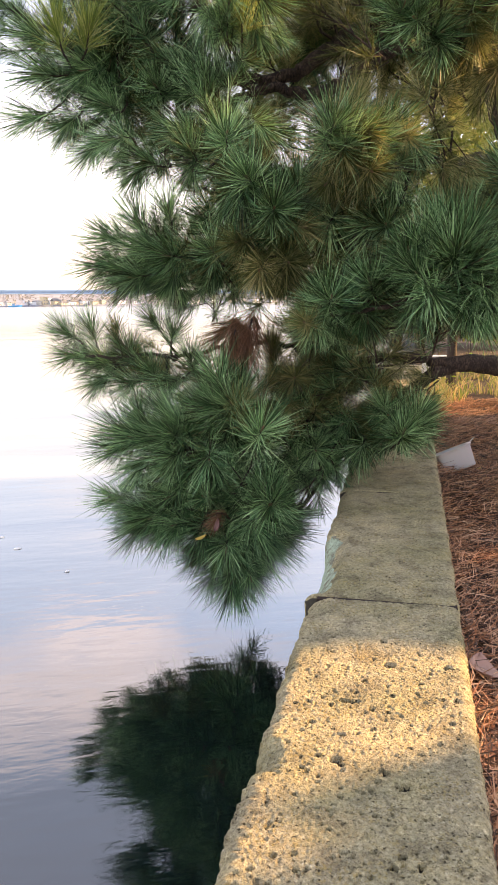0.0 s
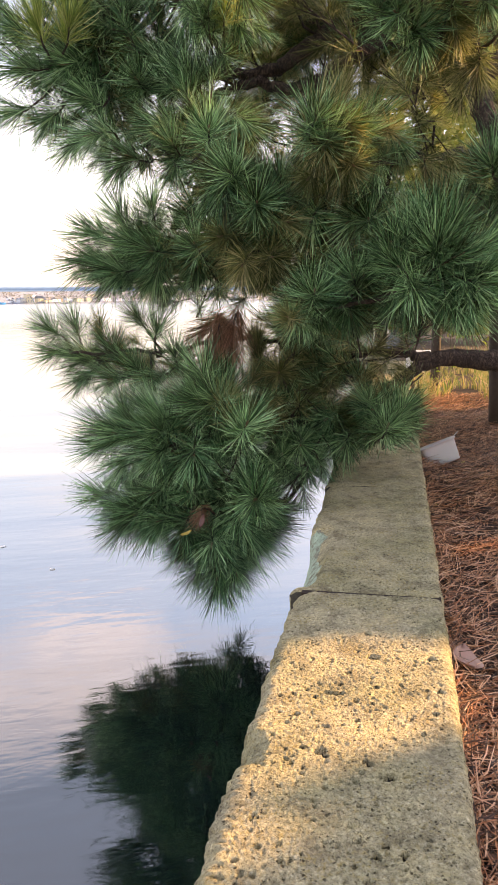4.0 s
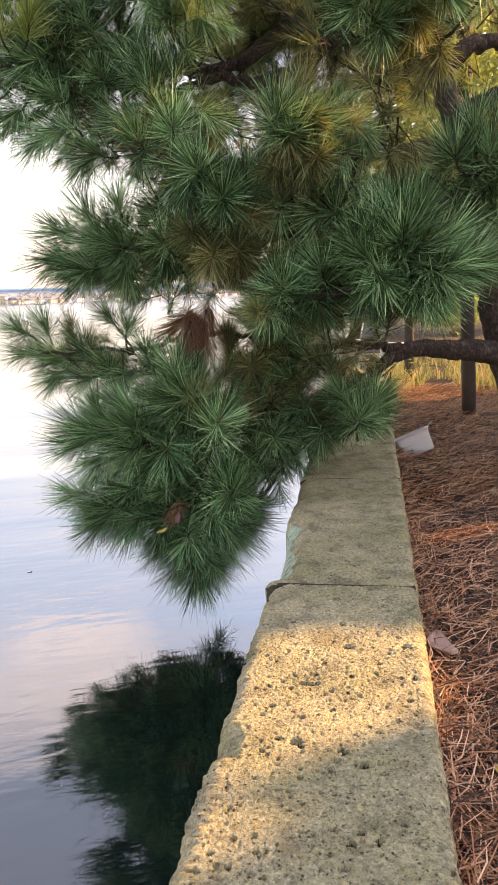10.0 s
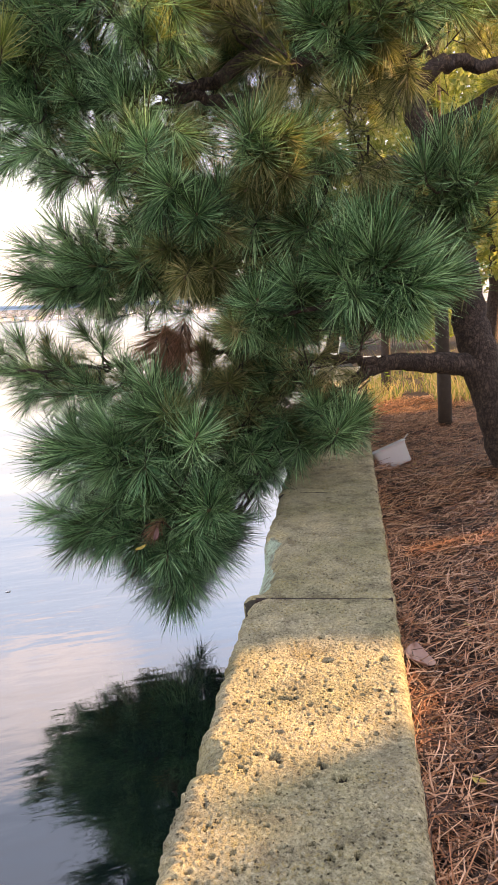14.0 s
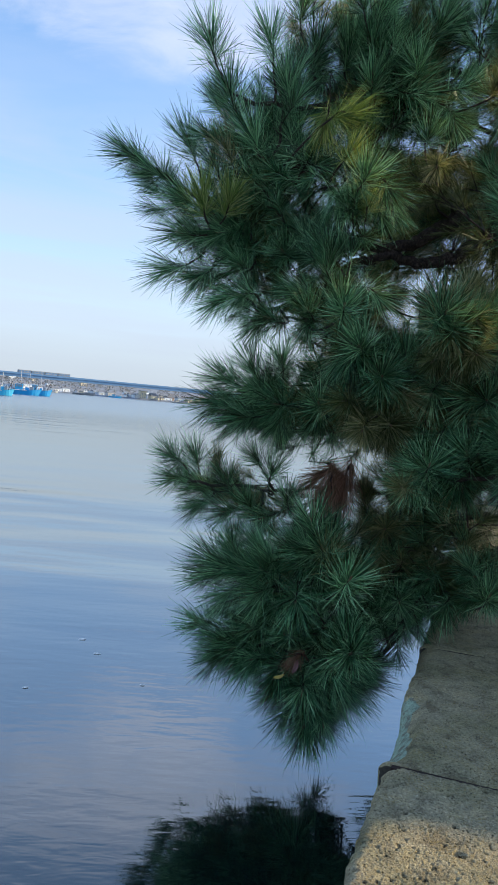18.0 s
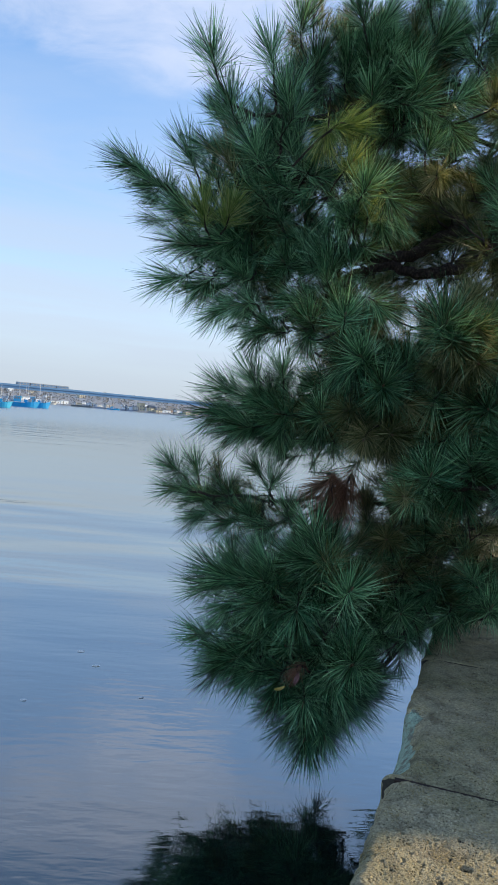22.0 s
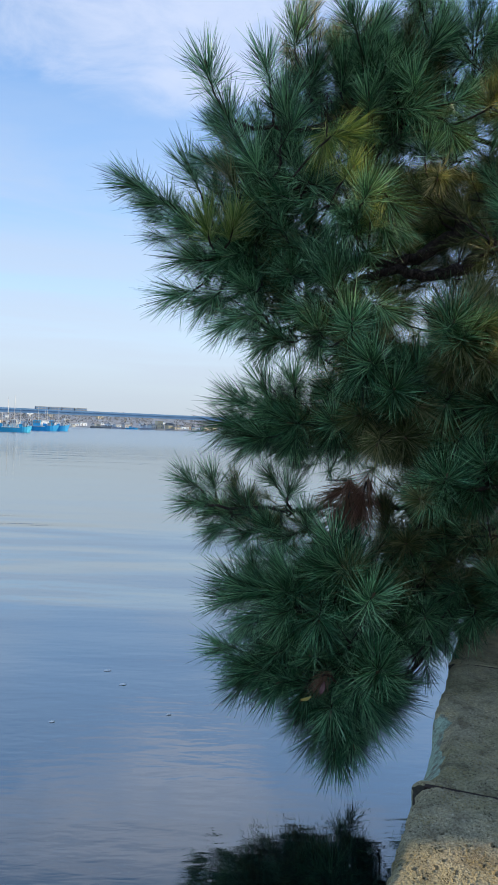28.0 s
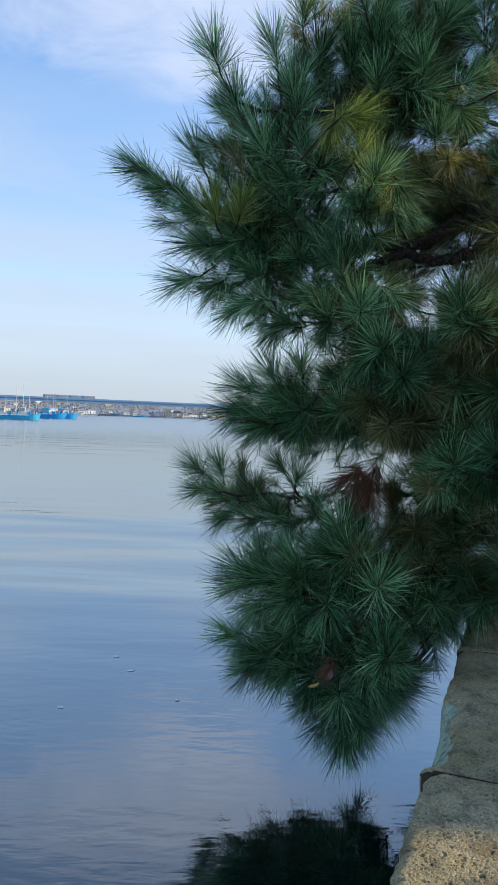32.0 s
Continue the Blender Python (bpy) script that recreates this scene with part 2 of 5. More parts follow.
M_STONE = stone_material()
M_PAINT, _n, _l, _b = mat("flaked_mint_paint", 0.9)
_t, _f = noise_tex(_n, _l, 26), noise_tex(_n, _l, 160, 4)
_l.new(mix(_n, _l, 0.8, ramp(_n, _l, _t.outputs["Fac"], [(0.40, (0.24, 0.22, 0.15)), (0.50, (0.36, 0.44, 0.31)), (0.7, (0.54, 0.66, 0.47))]),
           ramp(_n, _l, _f.outputs["Fac"], [(0.35, (0.4, 0.4, 0.4)), (0.5, (1, 1, 1))]), "MULTIPLY"), _b.inputs["Base Color"])
bump(_n, _l, _b, _f.outputs["Fac"], 0.8, 0.008)
M_MORTAR = plain("dark_wet_stone", (0.08, 0.08, 0.068), 0.8, 0, 0.5, 6, 0.01)
# dark colour that stands in for shade inside the stone's pits
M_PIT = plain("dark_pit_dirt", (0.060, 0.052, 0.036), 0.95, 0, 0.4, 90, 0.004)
M_SOIL = plain("needle_covered_soil", (0.036, 0.019, 0.012), 0.95, 0, 0.55, 14, 0.012)
M_POST = plain("weathered_timber", (0.055, 0.038, 0.027), 0.85, 0, 0.4, 20, 0.004)
M_PLASTIC, _n, _l, _b = mat("milky_plastic", 0.35)
_b.inputs["Base Color"].default_value = (0.52, 0.53, 0.52, 1)
_b.inputs["Subsurface Weight"].default_value = 0.15
M_WHITE = plain("white_card", (0.75, 0.75, 0.72), 0.6, 0, 0.15, 12, 0.001)
M_BLUE = plain("blue_hull_paint", (0.03, 0.32, 0.70), 0.45, 0, 0.2, 0.6, 0.002)
M_CYAN = plain("pale_blue_hull_paint", (0.06, 0.42, 0.70), 0.45, 0, 0.2, 0.6, 0.002)
M_GIRDER = plain("blue_girder_paint", (0.13, 0.26, 0.46), 0.5, 0, 0.15, 0.2, 0.002)
M_GREY = plain("grey_metal", (0.32, 0.34, 0.36), 0.5, 0.2, 0.2, 0.5, 0.002)
M_CREAM = plain("cream_render", (0.82, 0.72, 0.52), 0.8, 0, 0.2, 0.5, 0.002)
M_PALE = plain("pale_render", (0.72, 0.70, 0.66), 0.8, 0, 0.2, 0.5, 0.002)
M_ROOF = plain("grey_roof", (0.26, 0.27, 0.29), 0.8, 0, 0.3, 0.5, 0.002)
# pale grey-blue: distance haze painted into the far bank's colour
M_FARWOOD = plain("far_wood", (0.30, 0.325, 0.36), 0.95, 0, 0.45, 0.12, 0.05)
M_DKLEAF = plain("brown_leaf", (0.20, 0.105, 0.07), 0.5, 0, 0.35, 60, 0.001)


def water_material():
    m, n, l, b = mat("sea_water", 0.03)
    b.inputs["Base Color"].default_value = (0.002, 0.009, 0.009, 1)
    b.inputs["IOR"].default_value = 1.33
    b.inputs["Specular IOR Level"].default_value = 0.0
    c, turn, xyz = n.new("ShaderNodeTexCoord"), n.new("ShaderNodeMapping"), n.new("ShaderNodeSeparateXYZ")
    turn.inputs["Rotation"].default_value = (0, 0, radians(-24))
    l.new(c.outputs["Object"], turn.inputs["Vector"])
    l.new(turn.outputs["Vector"], xyz.inputs["Vector"])

    def waves(scale, stretch, detail):
        mp, t = n.new("ShaderNodeMapping"), n.new("ShaderNodeTexNoise")
        mp.inputs["Scale"].default_value = stretch
        t.inputs["Scale"].default_value, t.inputs["Detail"].default_value, t.inputs["Roughness"].default_value = scale, detail, 0.5
        t.inputs["Distortion"].default_value = 0.3
        l.new(turn.outputs["Vector"], mp.inputs["Vector"])
        l.new(mp.outputs["Vector"], t.inputs["Vector"])
        return t.outputs["Fac"]

    def calc(op, a, v):
        k = n.new("ShaderNodeMath")
        k.operation = op
        for sock, q in zip(k.inputs, (a, v)):
            if isinstance(q, float):
                sock.default_value = q
            else:
                l.new(q, sock)
        return k.outputs[0]

    def lane(a0, a1, v0, v1):
        k = n.new("ShaderNodeMapRange")
        k.interpolation_type = "SMOOTHSTEP"
        for name, q in zip(("From Min", "From Max", "To Min", "To Max"), (a0, a1, v0, v1)):
            k.inputs[name].default_value = q
        l.new(xyz.outputs["Y"], k.inputs["Value"])
        return k.outputs["Result"]
    gloss, lay, shader, rough = n.new("ShaderNodeBsdfGlossy"), n.new("ShaderNodeLayerWeight"), n.new("ShaderNodeMixShader"), lane(18.0, 90.0, 0.03, 0.20)
    l.new(rough, gloss.inputs["Roughness"])
    # a lane of low swell some metres out, fine ripples under the wall, near-flat water beyond
    swell = calc("MULTIPLY", waves(0.55, (0.30, 1.0, 1), 1.5), calc("MULTIPLY", lane(3.8, 7.0, 0.08, 1.7), lane(10.0, 17.0, 1.0, 0.22)))
    fine = calc("MULTIPLY", waves(4.5, (0.45, 1.3, 1), 2.0), 0.032)
    tiny = calc("MULTIPLY", waves(15.0, (0.40, 1.2, 1), 2.0), lane(2.0, 7.0, 0.014, 0.003))
    bump(n, l, b, calc("ADD", calc("ADD", swell, fine), tiny), 0.46, 0.15)
    # gloss grows as the surface turns away
    normal = b.inputs["Normal"].links[0].from_socket
    l.new(normal, gloss.inputs["Normal"])
    l.new(normal, lay.inputs["Normal"])
    lay.inputs["Blend"].default_value = 0.5
    l.new(ramp(n, l, lay.outputs["Facing"], [(0.0, (0.08, 0.08, 0.08)), (0.42, (0.18, 0.18, 0.18)), (0.55, (0.33, 0.33, 0.33)), (0.70, (0.48, 0.48, 0.48)), (0.84, (0.54, 0.54, 0.54)), (1.0, (0.70, 0.70, 0.70))]), shader.inputs["Fac"])
    gloss.inputs["Color"].default_value = (0.97, 1.0, 1.0, 1)
    l.new(b.outputs["BSDF"], shader.inputs[1])
    l.new(gloss.outputs["BSDF"], shader.inputs[2])
    l.new(shader.outputs["Shader"], n["Material Output"].inputs["Surface"])
    return m


M_WATER = water_material()


# ---- mesh helpers ----
def link_mesh(name, verts, faces, material, smooth=False):
    me = bpy.data.meshes.new(name)
    me.from_pydata(verts, [], faces)
    me.materials.append(material)
    if smooth:
        me.polygons.foreach_set("use_smooth", [True] * len(me.polygons))
    me.update()
    return me


def part(name, bm, material, parent, label=""):
    """Links a bmesh (or a mesh) as one mesh object under a thing or a part."""
    if isinstance(bm, bmesh.types.BMesh):
        me = bpy.data.meshes.new(name)
        bm.to_mesh(me)
        bm.free()
        me.materials.append(material)
    else:
        me = bm
    ob = new(name, me)
    if parent is not None:
        ob.parent = parent
    if label:
        ob["label"] = label
    return ob


def empty(name, m, label, category, group="", kind=""):
    ob = new(name)
    ob.matrix_basis = m
    return tagged(ob, label, category, group, kind)


def box(bm, sx, sy, sz, m=Matrix(), bevel=0.0):
    r = bmesh.ops.create_cube(bm, size=1, matrix=m @ Matrix.Diagonal((sx, sy, sz, 1)))
    if bevel:
        es = list({e for v in r["verts"] for e in v.link_edges})
        bmesh.ops.bevel(bm, geom=es, offset=bevel, segments=2, affect="EDGES")
    return r


def tube(path, radii, sides=8, wob=0.0, seed=0):
    """Vertices and faces of a tapered, slightly knotty round limb along a path."""
    rnd = random.Random(seed)
    pts = [Vector(p) for p in path]
    verts, faces = [], []
    up = Vector((0.3, 0.5, 0.8)).normalized()
    for i, p in enumerate(pts):
        d = (pts[min(i + 1, len(pts) - 1)] - pts[max(i - 1, 0)]).normalized()
        a = d.cross(up).normalized()
        c = d.cross(a)
        for k in range(sides):
            t = 2 * math.pi * k / sides
            r = radii[i] * (1 + wob * rnd.uniform(-1, 1))
            verts.append(p + r * (math.cos(t) * a + math.sin(t) * c))
    for i in range(len(pts) - 1):
        for k in range(sides):
            a, b = i * sides + k, i * sides + (k + 1) % sides
            faces.append((a, b, b + sides, a + sides))
    faces.append(tuple(range(sides))[::-1])
    faces.append(tuple(range(len(verts) - sides, len(verts))))
    return verts, faces


def curve_path(points, steps=6, wob=0.0, seed=0):
    """A smooth path through the points, with small bends."""
    rnd = random.Random(seed)
    p = [Vector(q) for q in points]
    p = [2 * p[0] - p[1]] + p + [2 * p[-1] - p[-2]]
    out = []
    for i in range(1, len(p) - 2):
        for s in range(steps):
            t = s / steps
            a, b, c, d = p[i - 1], p[i], p[i + 1], p[i + 2]
            q = 0.5 * ((2 * b) + (c - a) * t + (2 * a - 5 * b + 4 * c - d) * t * t + (3 * b - a - 3 * c + d) * t ** 3)
            out.append(q + Vector((rnd.uniform(-1, 1), rnd.uniform(-1, 1), rnd.uniform(-1, 1))) * wob)
    out.append(p[-2])
    return out


def join(parts):
    verts, faces = [], []
    for v, f in parts:
        o = len(verts)
        verts += v
        faces += [tuple(i + o for i in q) for q in f]
    return verts, faces


# ---- water and ground ----
WATER_Z, WALL_Z, GROUND_Z = -0.39, 0.30, 0.18
tagged(new("water", link_mesh("water", [(-4000, -1500, WATER_Z), (-0.2, -1500, WATER_Z), (-0.2, 4000, WATER_Z), (-4000, 4000, WATER_Z)], [(0, 1, 2, 3)], M_WATER)),
       "calm grey-blue sea water with faint ripples", "water", kind="structure")


def ground_height(x, y):
    return GROUND_Z + 0.02 * noise.noise((x * 1.3, y * 1.3, 0)) + 0.008 * noise.noise((x * 9, y * 9, 3)) + 0.010 * max(0.0, y - 4.0) * (y < 12) + 0.08 * (y >= 12)


def build_ground():
    xs = [0.1 + 0.04 * i for i in range(60)] + [2.5 + 0.25 * 1.28 ** i for i in range(24)]
    ys = [-1500, -300, -80, -20, -6, -2] + [-1 + 0.05 * i for i in range(180)] + [8 + 0.3 * 1.27 ** i for i in range(28)]
    verts = [(x, y, ground_height(x, y)) for y in ys for x in xs]
    w = len(xs)
    faces = [(j * w + i, j * w + i + 1, (j + 1) * w + i + 1, (j + 1) * w + i) for j in range(len(ys) - 1) for i in range(w - 1)]
    tagged(new("ground", link_mesh("ground", verts, faces, M_SOIL, True)), "dark soil buried in brown fallen pine needles", "ground", kind="structure")


build_ground()


# ---- the quay wall of stone blocks ----
HOLES = [(0.139, 1.75, 0.011), (0.001, 1.736, 0.0139), (-0.054, 1.648, 0.008), (0.075, 1.659, 0.0066), (-0.043, 2.026, 0.0096), (0.066, 2.259, 0.0106), (0.101, 2.2, 0.0137),
         (-0.085, 1.418, 0.007), (-0.09, 1.331, 0.0132), (-0.087, 1.551, 0.0076), (-0.064, 1.554, 0.0076), (-0.075, 1.55, 0.0076), (-0.098, 1.554, 0.0063), (-0.152, 1.456, 0.006),
         (-0.231, 1.45, 0.0061), (-0.151, 1.297, 0.0065), (-0.141, 1.286, 0.0054), (-0.023, 1.45, 0.0059), (0.14, 1.505, 0.006), (0.152, 1.597, 0.0088), (0.047, 1.274, 0.0114),
         (-0.071, 1.226, 0.0061), (-0.006, 1.184, 0.0059), (-0.195, 1.021, 0.0053), (-0.163, 1.057, 0.0055), (-0.046, 1.087, 0.0046), (0.041, 1.092, 0.0073), (-0.221, 1.057, 0.0046),
         (-0.191, 1.901, 0.0077), (0.035, 2.681, 0.0083), (-0.018, 1.866, 0.0119), (-0.082, 1.134, 0.0048), (-0.107, 1.037, 0.0053), (-0.122, 1.998, 0.008), (0.004, 1.521, 0.0061),
         (-0.142, 1.559, 0.0051), (0.053, 1.397, 0.0045), (-0.247, 1.967, 0.008), (-0.079, 1.833, 0.0073), (-0.168, 1.155, 0.0039), (0.036, 1.851, 0.0059), (0.112, 2.004, 0.0063)]


def stone_block(y0, y1, step, seed, chips=()):
    """One coping block: rough worn top with rounded arrises, pits and pores."""
    rnd = np.random.default_rng(seed)
    x0, x1, depth = -0.25 - 0.010 * max(0, y0 - 1), 0.19, 0.34
    prof = []                                              # across: sea face, top, land face
    nx = max(6, int((x1 - x0) / step))
    for z in np.linspace(-depth, -0.035, 8):
        prof.append((x0, z))
    for k in range(1, 6):
        a = k / 6 * math.pi / 2
        prof.append((x0 + 0.035 * (1 - math.cos(a)), -0.035 + 0.035 * math.sin(a)))
    for i in range(nx + 1):
        prof.append((x0 + 0.035 + (x1 - x0 - 0.06) * i / nx, 0.0))
    for k in range(1, 6):
        a = k / 6 * math.pi / 2
        prof.append((x1 - 0.025 + 0.025 * math.sin(a), -0.025 + 0.025 * math.cos(a)))
    for z in np.linspace(-0.025, -depth, 8):
        prof.append((x1, z))
    prof = np.array(prof)
    ny = max(8, int((y1 - y0) / step))
    ys = np.linspace(y0, y1, ny + 1)
    px, py = np.meshgrid(prof[:, 0], ys)
    pz = np.tile(prof[:, 1], (ny + 1, 1))
    end = np.minimum(py - y0, y1 - py)
    pz = pz - np.where(end < 0.008, (0.008 - end) ** 2 * 160, 0) * (pz > -0.1)
    out_x = np.where(np.arange(len(prof)) < 10, -1.0, np.where(np.arange(len(prof)) > len(prof) - 10, 1.0, 0.0))
    low = np.array([[noise.noise((x * 5, y * 5, z * 5 + seed)) for x, z in prof] for y in ys[::8]])
    low = np.array([np.interp(ys, ys[::8], low[:, i]) for i in range(len(prof))]).T
    jitter = rnd.normal(0, 1.0, px.shape)
    for _ in range(2):
        jitter[1:-1, 1:-1] = (jitter[1:-1, 1:-1] * 2 + jitter[:-2, 1:-1] + jitter[2:, 1:-1] + jitter[1:-1, :-2] + jitter[1:-1, 2:]) / 6
    jitter = np.clip(jitter, -1.2, 1.0) * 0.0024
    top = (pz > -0.03).astype(float)
    pz = pz + top * (low * 0.004 + jitter)
    edge = np.array([noise.noise((y * 7, seed, 0)) + 0.6 * noise.noise((y * 21, seed, 4)) + 0.5 * noise.noise((y * 60, seed, 9)) for y in ys])[:, None]
    px = px + out_x[None, :] * (low * 0.008 + jitter * 2) + np.exp(-((px - x0) / 0.04) ** 2) * np.clip(edge, -0.1, 1) * 0.026
    pits = [(hx, hy, r * 0.85, 0.024) for hx, hy, r in HOLES if y0 < hy < y1]
    n = int(900 * (y1 - y0) * 0.44)
    pits += [(rnd.uniform(x0 + 0.02, x1 - 0.01), rnd.uniform(y0 + 0.02, y1 - 0.02), r, r * 2.0) for r in 0.0026 + 0.0028 * rnd.random(n) ** 3]
    pits += [(rnd.uniform(x0 + 0.02, x1 - 0.01), rnd.uniform(y0 + 0.02, y1 - 0.02), r, 0.026) for r in rnd.uniform(0.0036, 0.0062, int(26 * (y1 - y0)))]
    for hx, hy, r, d in pits:
        i0, i1 = np.searchsorted(ys, [hy - 2 * r, hy + 2 * r])
        sx, sy = px[i0:i1], py[i0:i1]
        asp = rnd.uniform(0.8, 1.35)
        q = ((sx - hx) / (r * asp)) ** 2 + ((sy - hy) / r) ** 2
        pz[i0:i1] -= top[i0:i1] * d * np.clip(1.4 - q, 0, 1)
    for cx, cy, rx, ry, d in chips:                         # broken arris
        q = np.clip(1 - np.abs((py - cy) / ry) ** 3, 0, 1)
        near = np.clip(1 - (px - x0) / rx, 0, 1)
        pz -= q * near * d * (pz > -0.2)
    w = len(prof)
    verts = np.stack([px, py, pz], -1).reshape(-1, 3).tolist()
    faces = [(j * w + i, j * w + i + 1, (j + 1) * w + i + 1, (j + 1) * w + i) for j in range(ny) for i in range(w - 1)]
    faces += [tuple(range(w))[::-1], tuple(range(ny * w, ny * w + w))]
    return verts, faces


quay = empty("quay_wall", pose(0, 0, WALL_Z), "low quay wall of worn porous buff stone blocks", "wall", kind="structure")
JOINTS = [-10.1, -8.75, -7.4, -6.0, -4.65, -3.3, -1.95, -0.6, 0.76, 2.135, 3.42, 4.80, 6.24, 7.6, 9.0, 10.4]
for i, (a, b) in enumerate(zip(JOINTS, JOINTS[1:])):
    step = 0.0023 if 0.7 < a < 2.2 else (0.009 if 3 < a < 4 else 0.03)
    v, f = stone_block(a + 0.0055, b - 0.0055, step, 11 + i, [(-0.25, 2.45, 0.085, 0.30, 0.10)] if 2 < a < 3 else ([(-0.25, 1.325, 0.06, 0.06, 0.035), (-0.25, 2.09, 0.06, 0.05, 0.03)] if 0 < a < 1 else []))
    me = link_mesh("stone_block", v, f, M_STONE, True)
    if 2 < a < 3:
        me.materials.append(M_PAINT)
        for p in me.polygons:
            c = p.center
            if c.x < -0.205 + 0.035 * noise.noise((c.y * 14, c.z * 14, 1)) and 2.15 < c.y < 2.74 + 0.05 * noise.noise((c.x * 30, 3, 1)) and c.z > -0.2:
                p.material_index = 1
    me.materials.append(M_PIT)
    shade_slot = len(me.materials) - 1
    for p in me.polygons:                                   # shade at the bottom of the pits, painted as a dark material
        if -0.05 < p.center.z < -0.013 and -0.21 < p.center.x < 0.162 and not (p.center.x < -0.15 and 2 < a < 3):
            p.material_index = shade_slot
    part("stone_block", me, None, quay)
bm = bmesh.new()
box(bm, 0.42, 60, 1.6, pose(-0.01, 15, -1.13))
part("footing", bm, M_MORTAR, quay, "dark wet stone footing below the coping")
bm = bmesh.new()
box(bm, 0.32, 20.4, 0.2, pose(0.0, 0.15, -0.22))
part("mortar", bm, M_MORTAR, quay)
for y in JOINTS[1:-1]:
    # dark strip set just below the top of each joint
    bm = bmesh.new()
    box(bm, 0.41, 0.03, 0.2, pose(-0.02, y, -0.1055))
    part("joint", bm, M_SOIL, quay, "dark strip filling the joint")


# ---- pine tree ----
M_BUD = plain("pale_brown_bud", (0.30, 0.19, 0.12), 0.7, 0, 0.3, 200, 0.001)


def needle_shoot(rnd, count, length, stem, spread, fine=True):
    """One shoot along +z: long needles in whorls round a twig, with a small bud at its tip. Vertices, faces, number of needle faces."""
    count = int(count * 1.15)
    s = rnd.random(count) ** 0.75                           # 0 base, 1 tip of the twig
    t = rnd.uniform(0, 2 * math.pi, count)
    a = np.radians(spread * (1.2 - 0.80 * s) * rnd.uniform(0.45, 1.3, count))
    n = (length * rnd.uniform(0.70, 1.1, count) * (0.85 + 0.15 * s))[:, None]
    rad = np.stack([np.cos(t), np.sin(t), 0 * t], 1)
    ax = np.array([[0, 0, 1.0]])
    d = rad * np.sin(a)[:, None] + ax * np.cos(a)[:, None]
    base = ax * (stem * (s - 1))[:, None] + rad * 0.004
    bend = (ax * rnd.uniform(-0.12, 0.32, (count, 1)) + rad * rnd.uniform(-0.20, 0.14, (count, 1)) + rnd.normal(0, 0.09, (count, 3))) * n
    side = np.cross(d, rnd.normal(size=(count, 3)))
    side /= np.linalg.norm(side, axis=1)[:, None]
    w = 0.00124 * rnd.uniform(0.65, 1.25, (count, 1))
    rows = []
    steps = ((0, 0.8), (0.4, 1.0), (0.75, 0.9), (1.0, 0.25)) if fine else ((0, 0.9), (0.5, 1.15), (1.0, 0.25))
    for u, k in steps:
        p = base + d * n * u + bend * u * u
        rows += [p - side * w * k, p + side * w * k]
    verts = np.stack(rows, 1).reshape(-1, 3)
    o = (np.arange(count) * 2 * len(steps))[:, None]
    faces = np.concatenate([o + q for q in ((0, 1, 3, 2), (2, 3, 5, 4), (4, 5, 7, 6))[:len(steps) - 1]], 1).reshape(-1, 4)
    return verts, faces


bud_v, bud_f = tube([(0, 0, -0.02), (0, 0, 0.004), (0, 0, 0.018), (0, 0, 0.028)], [0.005, 0.0058, 0.0045, 0.001], 6)


def needle_tuft(name, seed, count, length, stem, spread, material):
    v, f = needle_shoot(np.random.default_rng(seed), count, length, stem, spread)
    k = len(f)
    v, f = join([(v.tolist(), f.tolist()), ([tuple(p) for p in bud_v], bud_f)])
    me = link_mesh(name, v, f, material)
    me.materials.append(M_BUD)
    for p in me.polygons[k:]:
        p.material_index = 1
    return me


def branchlet(name, seed, material, shoots=6, count=130, span=0.26):
    """A side twig along +z with several shoots fanning from it."""
    rnd = np.random.default_rng(seed)
    out, wood = [], []
    for i in range(shoots):
        u = i / (shoots - 1)
        v, f = needle_shoot(rnd, count, 0.15 * rnd.uniform(0.85, 1.1), 0.13, 68, False)
        t = 2.4 * i + rnd.uniform(-0.5, 0.5)
        tilt = radians(rnd.uniform(35, 75)) * (1.15 - u)
        m = Matrix.Translation((0, 0, -0.08 - span + span * u)) @ Matrix.Rotation(t, 4, "Z") @ Matrix.Rotation(tilt, 4, "X") @ Matrix.Translation((0, 0, 0.17))
        mm = np.array(m)
        v = v @ mm[:3, :3].T + mm[:3, 3]
        out.append((v.tolist(), f.tolist()))
        wood.append(tube([m @ Vector((0, 0, -0.17)), m @ Vector((0, 0, -0.08)), m @ Vector((0, 0, 0))], [0.004, 0.0035, 0.002], 4))
    k = sum(len(f) for _, f in out)
    wood.append(tube([(0, 0, -0.06 - span), (0, 0, -0.2), (0, 0, 0)], [0.006, 0.005, 0.003], 5))
    v, f = join(out + wood)
    me = link_mesh(name, [tuple(p) for p in v], f, material)
    me.materials.append(M_BARK)
    for p in me.polygons[k:]:
        p.material_index = 1
    return me


TUFTS = {0: [needle_tuft("needle_tuft", 20 + i, 250, 0.165 + 0.012 * (i % 3), 0.10 + 0.03 * (i % 2), 66 + 5 * (i % 4), M_GREEN) for i in range(7)],
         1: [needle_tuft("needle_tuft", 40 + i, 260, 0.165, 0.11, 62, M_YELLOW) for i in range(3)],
         2: [needle_tuft("needle_tuft", 50 + i, 200, 0.18, 0.17, 44, M_DEAD) for i in range(2)],
         3: [needle_tuft("needle_tuft", 60 + i, 260, 0.16, 0.11, 66, M_OLIVE) for i in range(3)]}
SPRAYS = {0: [branchlet("needle_spray", 70 + i, M_GREEN) for i in range(4)], 1: [branchlet("needle_spray", 90 + i, M_YELLOW, 5, 115) for i in range(2)], 3: [branchlet("needle_spray", 80 + i, M_OLIVE, 5, 115) for i in range(2)]}

